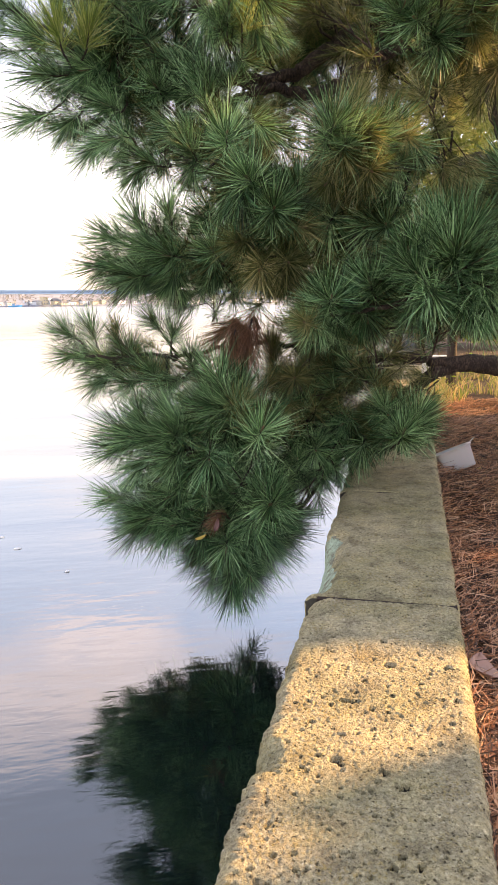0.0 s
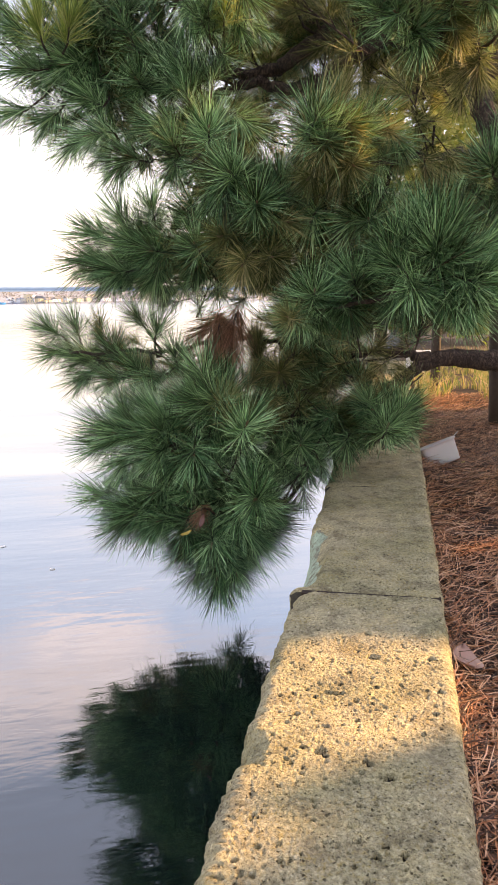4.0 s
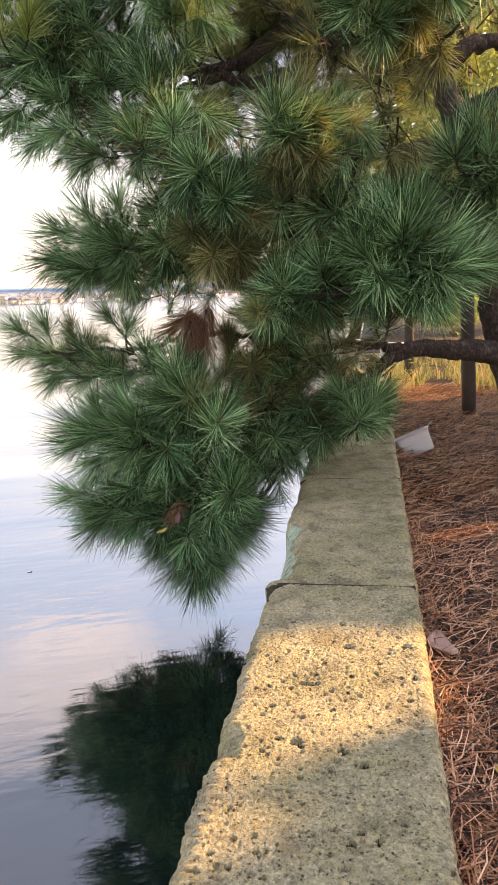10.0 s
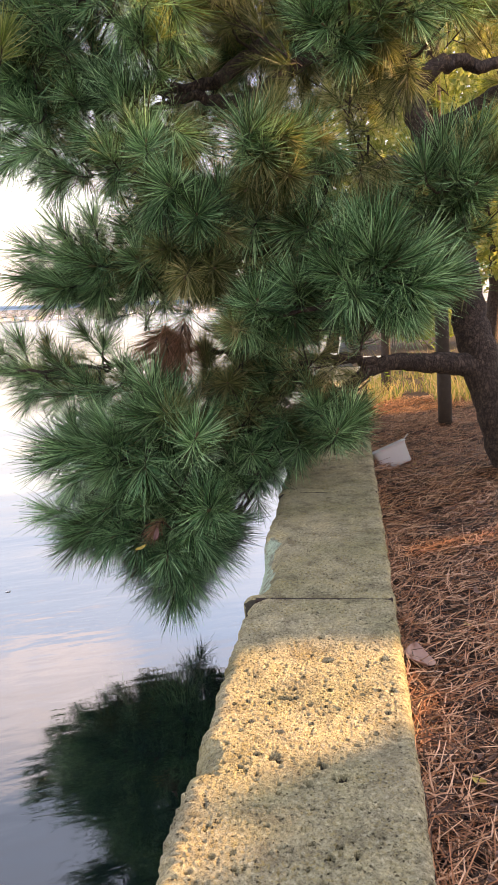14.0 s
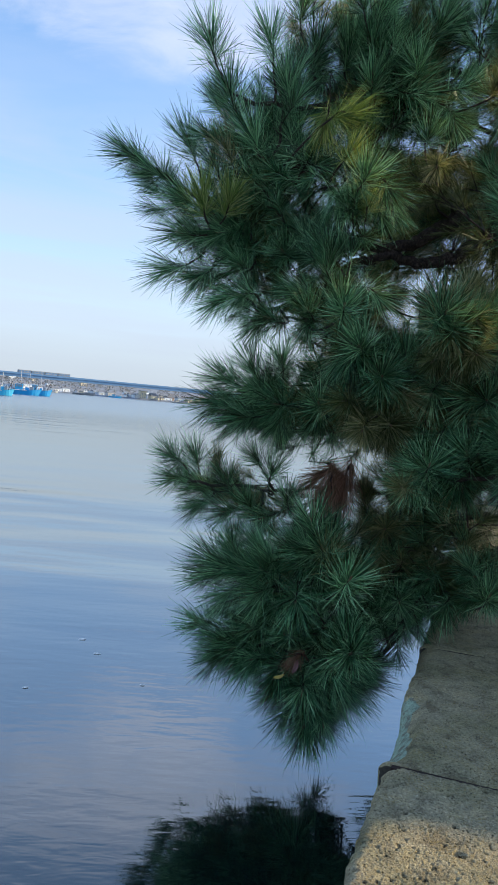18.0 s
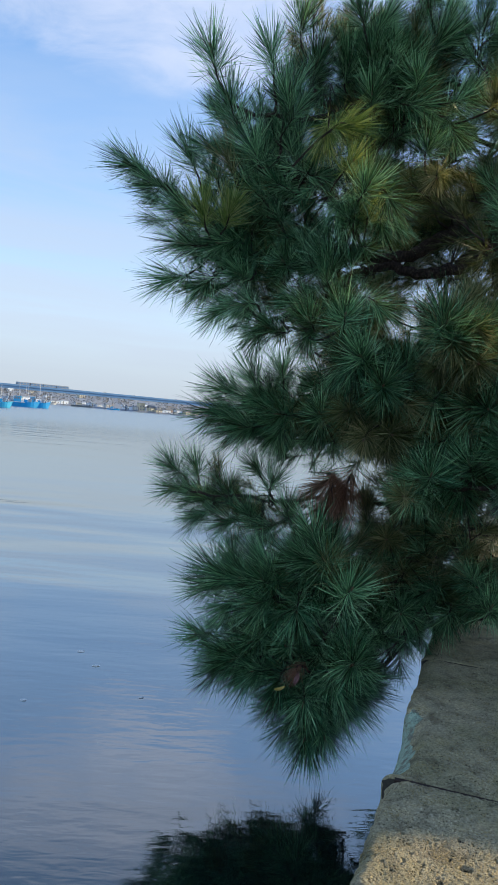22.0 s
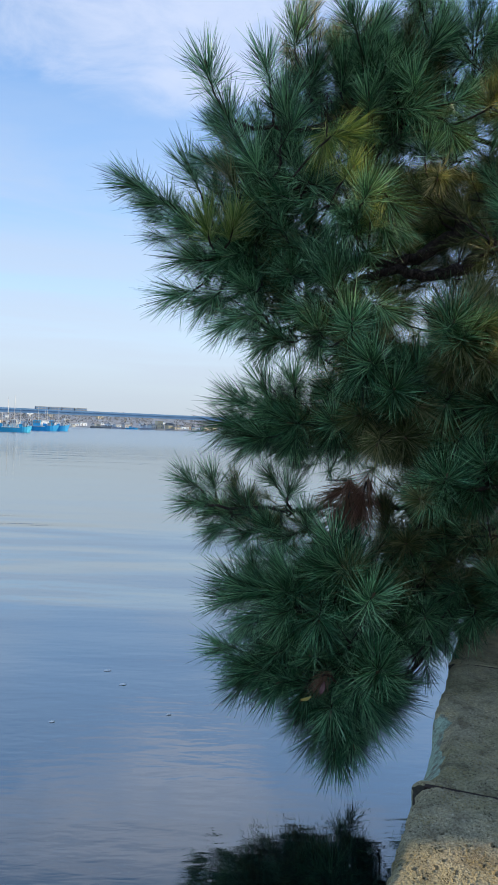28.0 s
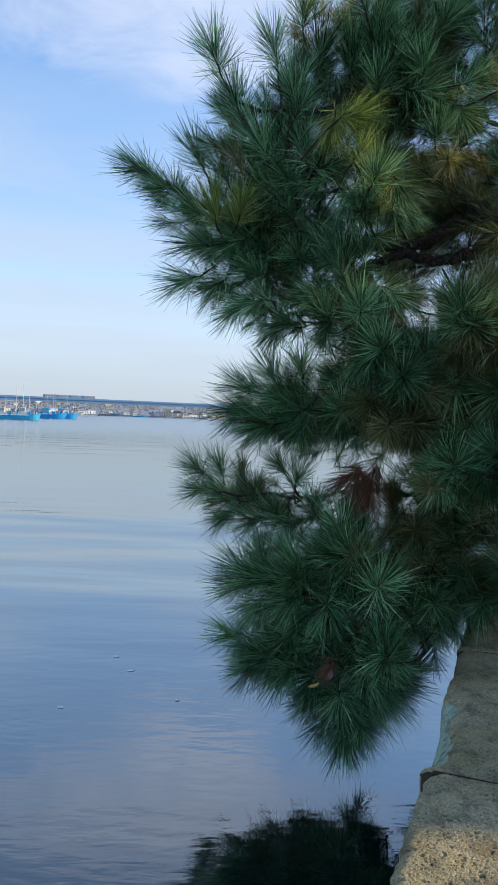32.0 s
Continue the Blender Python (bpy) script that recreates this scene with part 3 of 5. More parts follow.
tree = empty("pine_tree", pose(0.95, 4.3, GROUND_Z), "old black pine leaning out over the water, with dark green needles", "tree")
ORIGIN = Vector((0.95, 4.3, GROUND_Z))


def limb(name, points, r0, r1, sides=10, wob=0.06, bend=0.012, seed=1, taper=1.35):
    path = curve_path(points, 7, bend, seed)
    n = len(path) - 1
    v, f = tube([p - ORIGIN for p in path], [r1 + (r0 - r1) * (1 - i / n) ** taper for i in range(n + 1)], sides, wob, seed)
    return part(name, link_mesh(name, v, f, M_BARK, True), None, tree), path


PATHS, BRANCHES = {}, {}
BRANCHES["trunk"], PATHS["trunk"] = limb("trunk", [(1.02, 4.28, 0.02), (0.95, 4.32, 0.35), (0.83, 4.37, 0.72), (0.75, 4.42, 1.05), (0.70, 4.46, 1.4), (0.65, 4.5, 1.72), (0.58, 4.55, 1.96),
                                    (0.44, 4.6, 2.3), (0.37, 4.7, 2.75), (0.37, 4.8, 3.25), (0.48, 4.9, 3.6), (0.68, 5.0, 4.0), (0.8, 5.1, 4.5)], 0.13, 0.035, 22, 0.045, 0.010, 2)
BRANCHES["low"], PATHS["low"] = limb("limb", [(0.83, 4.37, 0.765), (0.66, 4.3, 0.80), (0.45, 4.2, 0.825), (0.23, 4.1, 0.83), (0.08, 4.0, 0.74), (-0.1, 3.85, 0.6), (-0.3, 3.7, 0.4), (-0.45, 3.5, 0.21),
                                (-0.62, 3.38, 0.08), (-0.76, 3.25, -0.08)], 0.078, 0.004, 14, 0.05, 0.006, 3, 1.7)
BRANCHES["low_b"], PATHS["low_b"] = limb("limb", [(0.25, 4.1, 0.83), (0.05, 4.0, 0.88), (-0.18, 3.9, 0.88), (-0.42, 3.9, 0.89), (-0.74, 4.0, 0.96), (-1.2, 3.9, 0.9), (-1.75, 3.9, 0.88)], 0.03, 0.008, 9, 0.06, 0.012, 4)
BRANCHES["upper"], PATHS["upper"] = limb("limb", [(0.38, 4.68, 2.62), (0.05, 4.5, 2.58), (-0.20, 4.4, 2.60), (-0.36, 4.35, 2.56), (-0.52, 4.3, 2.44), (-0.72, 4.28, 2.37), (-1.04, 4.2, 2.38), (-1.4, 4.0, 2.45),
                                    (-1.7, 3.8, 2.48)], 0.070, 0.010, 12, 0.08, 0.012, 5, 1.0)
BRANCHES["upper_b"], PATHS["upper_b"] = limb("limb", [(-0.02, 4.48, 2.57), (-0.22, 4.38, 2.45), (-0.36, 4.32, 2.33), (-0.55, 4.3, 2.27), (-0.76, 4.24, 2.31), (-0.95, 4.1, 2.20), (-1.0, 3.8, 1.98), (-1.3, 3.6, 1.87)],
                                    0.046, 0.008, 10, 0.08, 0.012, 6, 0.9)
BRANCHES["crown"], PATHS["crown"] = limb("limb", [(0.37, 4.8, 3.3), (0.11, 4.75, 3.44), (-0.17, 4.7, 3.56), (-0.41, 4.6, 3.5), (-0.8, 4.2, 3.3), (-1.2, 3.8, 3.0), (-1.5, 3.6, 3.0)], 0.05, 0.010, 12, 0.06, 0.02, 7)
BRANCHES["shelf"], PATHS["shelf"] = limb("limb", [(0.72, 4.5, 1.68), (0.2, 4.2, 1.58), (-0.5, 3.8, 1.42), (-1.0, 3.65, 1.40), (-1.4, 3.68, 1.40)], 0.04, 0.009, 9, 0.06, 0.015, 8)
BRANCHES["low_left"], PATHS["low_left"] = limb("limb", [(-0.1, 3.85, 0.6), (-0.5, 3.55, 0.55), (-1.0, 3.36, 0.46), (-1.25, 3.36, 0.5)], 0.018, 0.007, 8, 0.06, 0.01, 9)
BRANCHES["front_mid"], PATHS["front_mid"] = limb("limb", [(0.78, 4.45, 1.34), (0.45, 3.6, 1.28), (0.1, 3.0, 1.20), (-0.2, 2.95, 1.13)], 0.03, 0.008, 9, 0.06, 0.015, 10)
BRANCHES["front_left"], PATHS["front_left"] = limb("limb", [(0.2, 4.2, 1.58), (-0.2, 3.6, 1.48), (-0.5, 3.4, 1.42)], 0.018, 0.007, 8, 0.06, 0.012, 11)
BRANCHES["front_up"], PATHS["front_up"] = limb("limb", [(0.58, 4.55, 1.96), (0.2, 3.6, 1.78), (-0.12, 3.0, 1.66)], 0.028, 0.008, 9, 0.06, 0.015, 12)
BRANCHES["front_top"], PATHS["front_top"] = limb("limb", [(0.44, 4.6, 2.3), (0.38, 3.7, 2.2), (0.15, 3.15, 2.10)], 0.03, 0.009, 9, 0.06, 0.015, 13)
BRANCHES["front_right"], PATHS["front_right"] = limb("limb", [(0.68, 4.5, 1.78), (0.62, 3.7, 1.66), (0.5, 3.15, 1.62)], 0.028, 0.009, 9, 0.06, 0.015, 14)
limb("limb", [(0.42, 4.62, 2.35), (0.70, 4.75, 2.52), (0.95, 4.85, 2.50), (1.5, 5.0, 2.75)], 0.055, 0.03, 10, 0.08, 0.02, 16)
limb("limb", [(0.38, 4.75, 2.9), (0.18, 4.95, 3.02), (-0.05, 5.0, 3.22), (-0.3, 5.0, 3.3), (-0.6, 4.9, 3.6)], 0.045, 0.012, 10, 0.08, 0.02, 17)
limb("limb", [(0.55, 4.95, 2.2), (0.75, 5.05, 2.26), (1.0, 5.2, 2.42), (1.5, 5.4, 2.7)], 0.05, 0.035, 9, 0.06, 0.01, 15)
BOUGH = {"crown": "crown", "crown_b": "crown", "left_up": "upper", "left_up_b": "upper", "mid_left": "upper_b", "shelf": "shelf", "left_mid": "low_b", "dead": "low_b",
         "low_left": "low_left", "tip": "low", "front_low": "low", "front_mid": "front_mid", "front_left": "front_left", "front_up": "front_up",
         "front_top": "front_top", "front_right": "front_right"}
# shoots, bough by bough: place, way in which the shoot grows, size, kind of needle (0 green, 1 yellowing with sunlight
# painted in, 2 dead, 3 olive)
SHOOTS = {}
SHOOTS['crown'] = [
    (-1.66, 3.50, 3.28, -0.3, -0.2, 1.0, 1.21, 0), (-1.56, 3.55, 3.05, -0.3, -0.3, 0.9, 1.21, 0), (-1.42, 3.60, 2.81, -0.4, -0.3, 0.9, 1.21, 0),
    (-1.36, 3.60, 3.32, -0.2, -0.1, 1.0, 1.10, 0), (-1.27, 3.65, 3.10, -0.2, -0.3, 0.9, 1.21, 0), (-1.29, 3.90, 3.63, 0.1, -0.2, 1.0, 1.10, 0),
    (-1.18, 3.90, 3.39, 0.3, -0.4, 0.9, 1.21, 0), (-0.95, 3.80, 3.59, -0.3, -0.3, 0.9, 1.10, 0), (-0.82, 3.90, 3.57, 0.6, -0.1, 0.8, 1.10, 0),
    (-1.02, 4.00, 3.41, 0.3, -0.6, 0.7, 1.32, 0), (-0.73, 4.00, 3.38, 0.6, -0.4, 0.7, 1.32, 0), (-0.53, 4.10, 3.56, 0.6, -0.4, 0.7, 1.32, 0),
]
SHOOTS['crown'] += [
    (-0.98, 4.10, 3.53, 0.4, -0.5, 0.8, 1.32, 0), (-0.73, 4.20, 3.48, 0.7, -0.4, 0.6, 1.32, 0),
]
SHOOTS['crown_b'] = [
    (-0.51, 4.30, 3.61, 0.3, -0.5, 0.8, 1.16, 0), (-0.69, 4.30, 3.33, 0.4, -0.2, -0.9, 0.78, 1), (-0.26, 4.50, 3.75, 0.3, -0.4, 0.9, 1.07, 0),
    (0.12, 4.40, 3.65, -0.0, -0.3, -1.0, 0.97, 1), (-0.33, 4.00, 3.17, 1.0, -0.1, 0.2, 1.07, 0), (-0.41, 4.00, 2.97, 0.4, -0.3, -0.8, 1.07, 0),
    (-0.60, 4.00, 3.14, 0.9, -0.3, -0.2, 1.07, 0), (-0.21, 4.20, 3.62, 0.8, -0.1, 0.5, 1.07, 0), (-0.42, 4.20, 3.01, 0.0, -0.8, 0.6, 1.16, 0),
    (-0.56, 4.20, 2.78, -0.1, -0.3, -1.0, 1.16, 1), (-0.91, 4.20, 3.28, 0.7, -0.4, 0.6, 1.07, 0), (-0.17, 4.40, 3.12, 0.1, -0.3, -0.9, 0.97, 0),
]
SHOOTS['left_up'] = [
    (-2.22, 3.70, 2.77, -0.8, -0.5, 0.3, 1.16, 0), (-2.07, 3.75, 2.67, -0.8, -0.5, 0.3, 1.16, 0), (-1.91, 3.80, 2.54, -0.8, -0.5, 0.3, 1.16, 0),
    (-1.84, 3.70, 2.83, -0.3, -0.4, 0.8, 1.10, 0), (-1.72, 3.80, 2.76, -0.2, -0.5, 0.8, 1.21, 0), (-1.63, 3.50, 2.45, -0.1, -0.4, 0.9, 1.10, 1),
    (-1.51, 3.60, 2.47, 0.3, -0.3, 0.9, 1.04, 1), (-1.79, 3.60, 2.28, -0.9, -0.5, -0.0, 1.10, 0), (-1.59, 3.70, 2.31, -0.6, -0.7, -0.2, 1.21, 0),
    (-1.85, 3.60, 2.08, -0.8, -0.5, -0.3, 1.10, 0), (-1.70, 3.70, 2.06, -0.6, -0.4, -0.6, 1.10, 0), (-1.49, 3.80, 2.36, -0.1, -0.5, -0.9, 1.21, 0),
]
SHOOTS['left_up'] += [
    (-1.40, 3.90, 2.54, 0.6, -0.5, 0.6, 1.10, 0),
]
SHOOTS['left_up_b'] = [
    (-0.86, 3.50, 2.84, 1.0, -0.1, 0.1, 1.02, 1), (-1.02, 3.60, 2.83, -0.0, -0.3, -1.0, 1.07, 1), (-0.71, 3.30, 2.48, 0.5, -0.8, 0.4, 1.07, 0),
    (-0.60, 3.40, 2.42, 0.7, -0.2, -0.7, 0.97, 0), (-0.90, 3.60, 2.43, 0.4, -0.3, -0.9, 1.07, 0), (-1.17, 3.80, 2.66, -0.7, -0.6, -0.4, 0.97, 0),
    (-1.29, 3.80, 2.32, 0.2, -0.4, -0.9, 1.16, 0), (-1.12, 3.90, 2.33, 0.4, -0.3, -0.8, 1.07, 0), (-1.45, 3.80, 2.20, -0.3, -0.5, -0.8, 1.07, 0),
    (-1.28, 3.90, 2.95, 0.1, -0.4, 0.9, 0.97, 0), (-0.86, 3.90, 3.19, 0.1, -0.6, 0.8, 1.07, 0),
]
SHOOTS['mid_left'] = [
    (-1.40, 3.50, 1.93, -0.8, -0.5, -0.2, 1.02, 0), (-1.55, 3.60, 1.90, -0.7, -0.4, -0.6, 0.87, 0), (-1.24, 3.50, 1.93, -0.6, -0.7, -0.4, 1.07, 0),
    (-1.30, 3.60, 1.79, -0.4, -0.4, -0.8, 0.97, 0), (-1.09, 3.60, 1.97, -0.7, -0.7, -0.1, 1.07, 0), (-1.05, 3.70, 1.80, -0.2, -0.5, -0.9, 0.97, 0),
    (-0.72, 3.10, 1.84, 0.3, -0.9, 0.4, 1.07, 0), (-0.94, 3.60, 2.14, 0.1, -0.4, 0.9, 0.97, 0), (-0.65, 3.60, 1.96, 0.8, -0.2, -0.5, 0.97, 0),
]
SHOOTS['shelf'] = [
    (-1.48, 3.65, 1.50, -0.8, -0.5, 0.3, 1.07, 0), (-1.53, 3.65, 1.36, -0.8, -0.5, -0.2, 1.07, 0), (-1.31, 3.60, 1.58, -0.4, -0.4, 0.8, 1.02, 0),
    (-1.29, 3.60, 1.43, -0.6, -0.8, 0.2, 1.16, 0), (-1.42, 3.70, 1.27, -0.7, -0.5, -0.6, 0.97, 0), (-1.14, 3.60, 1.62, -0.0, -0.5, 0.8, 1.02, 0),
    (-1.07, 3.50, 1.43, -0.5, -0.8, -0.3, 1.07, 0), (-1.13, 3.60, 1.28, -0.2, -0.4, -0.9, 0.97, 0), (-0.87, 3.40, 1.54, -0.4, -0.7, 0.6, 1.07, 0),
    (-0.89, 3.50, 1.33, 0.1, -0.4, -0.9, 0.97, 0), (-0.64, 3.05, 1.62, 0.5, -0.7, -0.6, 1.16, 0), (-0.66, 3.40, 1.33, 0.2, -0.7, -0.7, 1.07, 3),
]
SHOOTS['shelf'] += [
    (-0.50, 3.30, 1.54, 0.7, -0.4, -0.6, 1.07, 0), (-0.73, 3.40, 1.46, -0.3, -0.7, -0.6, 1.07, 0),
]
SHOOTS['left_mid'] = [
    (-1.92, 4.00, 1.02, -0.7, -0.4, 0.6, 0.99, 0), (-1.90, 4.00, 0.88, -0.9, -0.5, -0.1, 0.95, 0), (-1.76, 4.00, 1.04, -0.2, -0.3, 0.9, 0.95, 0),
    (-1.69, 3.95, 0.86, -0.7, -0.7, 0.3, 0.99, 0), (-1.50, 3.90, 0.92, -0.3, -0.4, 0.9, 0.90, 0), (-1.68, 3.90, 0.74, -0.7, -0.5, -0.6, 0.90, 0),
    (-1.47, 3.80, 0.75, -0.7, -0.7, -0.1, 0.99, 0), (-1.30, 3.70, 0.84, -0.3, -0.5, 0.8, 0.90, 0), (-1.28, 3.70, 1.09, -0.5, -0.4, 0.8, 0.81, 0),
    (-1.17, 3.70, 1.03, 0.2, -0.2, 1.0, 0.81, 0), (-1.17, 3.60, 0.77, -0.6, -0.8, -0.3, 0.99, 0), (-1.02, 3.50, 0.91, -0.0, -0.6, 0.8, 0.90, 0),
]
SHOOTS['dead'] = [
    (-0.86, 3.62, 0.90, -0.2, -0.3, -0.9, 1.25, 2), (-0.81, 3.60, 0.90, 0.1, -0.2, -1.0, 1.30, 2), (-0.76, 3.62, 0.98, -0.1, -0.4, -0.9, 1.1, 2), (-0.77, 3.70, 0.92, 0.3, -0.1, -1.0, 1.00, 2),
    (-0.93, 3.70, 1.00, -0.7, -0.5, -0.6, 0.94, 2),
]
SHOOTS['low_left'] = [
    (-1.35, 3.38, 0.56, -0.7, -0.5, 0.5, 1.07, 0), (-1.39, 3.38, 0.47, -0.9, -0.5, 0.0, 1.02, 0), (-1.25, 3.38, 0.65, -0.2, -0.4, 0.9, 0.97, 0),
    (-1.15, 3.28, 0.56, -0.6, -0.7, 0.4, 1.07, 0), (-1.23, 3.28, 0.41, -0.6, -0.6, -0.5, 0.97, 0), (-1.01, 3.28, 0.63, -0.3, -0.6, 0.8, 1.07, 0),
    (-0.80, 3.18, 0.85, -0.1, -0.6, 0.8, 1.12, 0), (-0.87, 3.18, 0.71, -0.3, -0.7, 0.6, 1.12, 0), (-0.71, 3.18, 0.76, 0.2, -0.6, 0.8, 1.07, 0),
    (-0.56, 2.98, 0.66, 0.4, -0.7, 0.6, 1.07, 0), (-0.79, 2.98, 0.51, 0.2, -0.9, -0.5, 1.07, 0), (-1.03, 3.18, 0.48, -0.5, -0.8, -0.2, 1.07, 0),
]
SHOOTS['tip'] = [
    (-1.38, 3.32, 0.24, -0.8, -0.5, 0.2, 0.95, 0), (-1.25, 3.27, 0.20, -0.7, -0.7, -0.1, 1.04, 0), (-1.23, 3.22, 0.11, -0.7, -0.6, -0.5, 0.95, 0),
    (-1.06, 3.22, 0.28, -0.4, -0.9, -0.1, 1.04, 0), (-1.04, 3.17, 0.15, -0.4, -0.7, -0.6, 1.04, 0), (-0.54, 3.02, 0.32, 0.2, -0.7, 0.6, 1.09, 0),
    (-0.91, 3.22, 0.01, -0.7, -0.7, -0.4, 0.95, 0), (-0.85, 3.22, -0.09, -0.4, -0.6, -0.7, 0.95, 0), (-0.73, 3.17, -0.03, 0.2, -0.7, -0.7, 1.04, 0),
    (-0.73, 3.17, -0.13, 0.1, -0.3, -0.9, 0.95, 0), (-0.61, 3.22, 0.03, 0.9, -0.2, -0.5, 0.95, 0), (-0.52, 3.27, 0.11, 0.9, -0.0, -0.4, 0.85, 0),
]
SHOOTS['tip'] += [
    (-0.80, 3.09, 0.22, -0.2, -0.8, -0.3, 0.55, 2),
    (-0.71, 3.27, 0.10, 0.6, -0.4, -0.7, 0.95, 0), (-1.11, 3.12, 0.21, -0.3, -1.0, -0.1, 1.04, 0), (-0.88, 3.10, 0.14, 0.0, -0.9, -0.4, 1.04, 0),
    (-0.74, 3.05, 0.10, 0.2, -0.9, -0.3, 1.04, 0), (-0.62, 3.10, 0.20, 0.5, -0.8, -0.3, 1.00, 0), (-0.51, 3.15, 0.24, 1.0, -0.2, -0.1, 0.95, 0),
    (-0.56, 3.20, 0.07, 0.7, -0.1, -0.7, 0.90, 0),
]
SHOOTS['front_low'] = [
    (-0.06, 3.60, 0.59, -0.3, -0.7, -0.6, 0.88, 0), (-0.29, 3.70, 0.46, -0.1, -0.7, -0.7, 0.79, 0),
    (-0.36, 3.60, 0.54, 0.5, -0.6, -0.7, 0.79, 0), (-0.47, 3.60, 0.65, 0.5, -0.5, 0.7, 0.88, 0), (-0.23, 3.70, 0.60, 0.5, -0.3, 0.8, 0.79, 3),
    (-0.49, 3.80, 0.86, 0.2, -0.5, 0.9, 0.88, 3), (-0.69, 3.90, 0.92, 0.1, -0.5, 0.9, 0.88, 3), (-0.12, 3.80, 0.76, 0.3, -0.3, 0.9, 0.79, 3),
    (-0.35, 3.80, 0.77, -0.1, -0.5, 0.9, 0.88, 0), (-0.00, 3.80, 0.67, 0.2, -0.5, 0.9, 0.79, 0),
]
SHOOTS['front_low'] += [
    (0.01, 3.35, 0.60, 0.2, -0.7, 0.6, 1.01, 0), (-0.09, 3.50, 0.52, -0.5, -0.8, -0.5, 0.84, 0),
    (-0.19, 3.45, 0.48, -0.2, -0.8, -0.5, 0.88, 0), (-0.33, 3.60, 0.38, 0.6, -0.3, -0.8, 0.75, 0), (-0.37, 3.60, 0.32, 0.7, -0.4, -0.5, 0.70, 0),
    (-0.17, 3.70, 0.46, 0.0, -0.6, -0.8, 0.75, 0), (-0.39, 3.50, 0.50, 0.5, -0.4, 0.8, 0.75, 0),
]
SHOOTS['front_mid'] = [
    (-0.26, 2.80, 1.19, 0.2, -0.8, 0.5, 0.88, 0), (-0.34, 3.00, 1.08, -0.0, -0.6, -0.8, 0.80, 0), (-0.13, 2.90, 1.25, -0.2, -0.7, 0.7, 0.88, 0),
    (-0.14, 3.00, 1.10, 0.2, -0.6, -0.8, 0.88, 0), (0.09, 2.75, 1.20, 0.3, -0.7, -0.6, 0.88, 0), (0.17, 2.75, 1.34, 0.1, -0.8, 0.6, 0.88, 0),
    (0.24, 2.70, 1.30, 0.8, -0.5, 0.4, 0.88, 0), (0.32, 2.70, 1.20, 0.8, -0.6, -0.3, 0.92, 0), (0.23, 2.80, 1.41, 0.4, -0.5, 0.7, 0.88, 0),
    (0.07, 2.90, 1.39, -0.1, -0.5, 0.8, 0.88, 0), (-0.02, 2.90, 1.31, -0.7, -0.7, 0.0, 0.80, 0), (0.21, 2.80, 1.15, 0.1, -0.6, -0.8, 0.80, 0),
]
SHOOTS['front_mid'] += [
    (0.35, 2.85, 1.35, 0.8, -0.2, 0.6, 0.84, 0),
]
SHOOTS['front_left'] = [
    (-0.32, 3.20, 1.48, -0.2, -0.8, -0.6, 0.95, 0), (-0.70, 3.40, 1.41, -0.1, -0.7, -0.7, 0.95, 3), (-0.69, 3.20, 1.59, 0.2, -0.7, -0.7, 0.95, 0),
    (-0.53, 3.30, 1.30, 0.1, -0.6, -0.8, 0.95, 3), (-0.16, 3.20, 1.47, -0.7, -0.7, -0.3, 0.95, 0), (-0.52, 3.30, 1.49, -0.4, -0.7, -0.6, 0.95, 0),
    (-0.46, 3.30, 1.66, 0.1, -0.5, 0.8, 0.95, 0), (-0.17, 3.30, 1.64, 0.4, -0.6, -0.7, 0.95, 0),
]
SHOOTS['front_up'] = [
    (-0.25, 2.77, 1.78, 0.4, -0.8, 0.3, 0.92, 0), (-0.24, 2.90, 1.71, 0.2, -0.5, -0.8, 0.88, 3), (-0.15, 2.90, 1.78, 0.8, -0.5, -0.3, 0.88, 0),
    (-0.33, 2.95, 1.89, -0.3, -0.5, 0.8, 0.84, 0), (-0.18, 2.95, 1.65, 0.0, -0.5, -0.9, 0.88, 3), (-0.06, 3.10, 1.84, 0.5, -0.5, 0.7, 0.80, 0),
    (0.03, 3.20, 1.77, 0.4, -0.6, -0.7, 0.80, 0), (-0.06, 3.10, 1.65, -0.2, -0.7, -0.7, 0.80, 0), (0.14, 3.30, 1.67, 0.1, -0.6, -0.8, 0.80, 3),
]
SHOOTS['front_top'] = [
    (-0.03, 2.95, 2.20, 0.3, -0.9, 0.4, 0.94, 0), (0.04, 3.00, 2.43, 0.1, -0.3, 1.0, 0.90, 1), (0.22, 3.00, 2.25, 0.1, -0.9, 0.4, 0.98, 0),
    (0.23, 3.10, 2.49, -0.0, -0.3, 1.0, 0.90, 1), (0.11, 3.00, 2.35, 0.1, -0.5, 0.8, 0.90, 0), (0.41, 3.10, 2.31, 0.8, -0.5, 0.1, 0.94, 0),
    (0.36, 3.10, 2.20, 0.6, -0.5, -0.6, 0.82, 0), (0.10, 3.10, 2.10, -0.1, -0.6, -0.8, 0.82, 0), (-0.16, 3.10, 2.19, -0.7, -0.7, 0.0, 0.82, 0),
    (0.61, 3.20, 2.40, 0.5, -0.5, 0.7, 0.98, 0), (0.33, 3.30, 2.03, -0.1, -0.4, -0.9, 0.90, 3), (0.52, 3.20, 2.26, 0.8, -0.4, -0.5, 0.82, 0),
]
SHOOTS['front_right'] = [
    (0.36, 3.00, 1.66, -0.3, -0.6, 0.7, 0.90, 0), (0.44, 3.05, 1.74, -0.1, -0.4, 0.9, 0.90, 0),
    (0.58, 3.10, 1.78, 0.1, -0.4, 0.9, 0.90, 0),
    (0.67, 3.10, 1.68, 0.7, -0.4, 0.6, 0.90, 0),
]


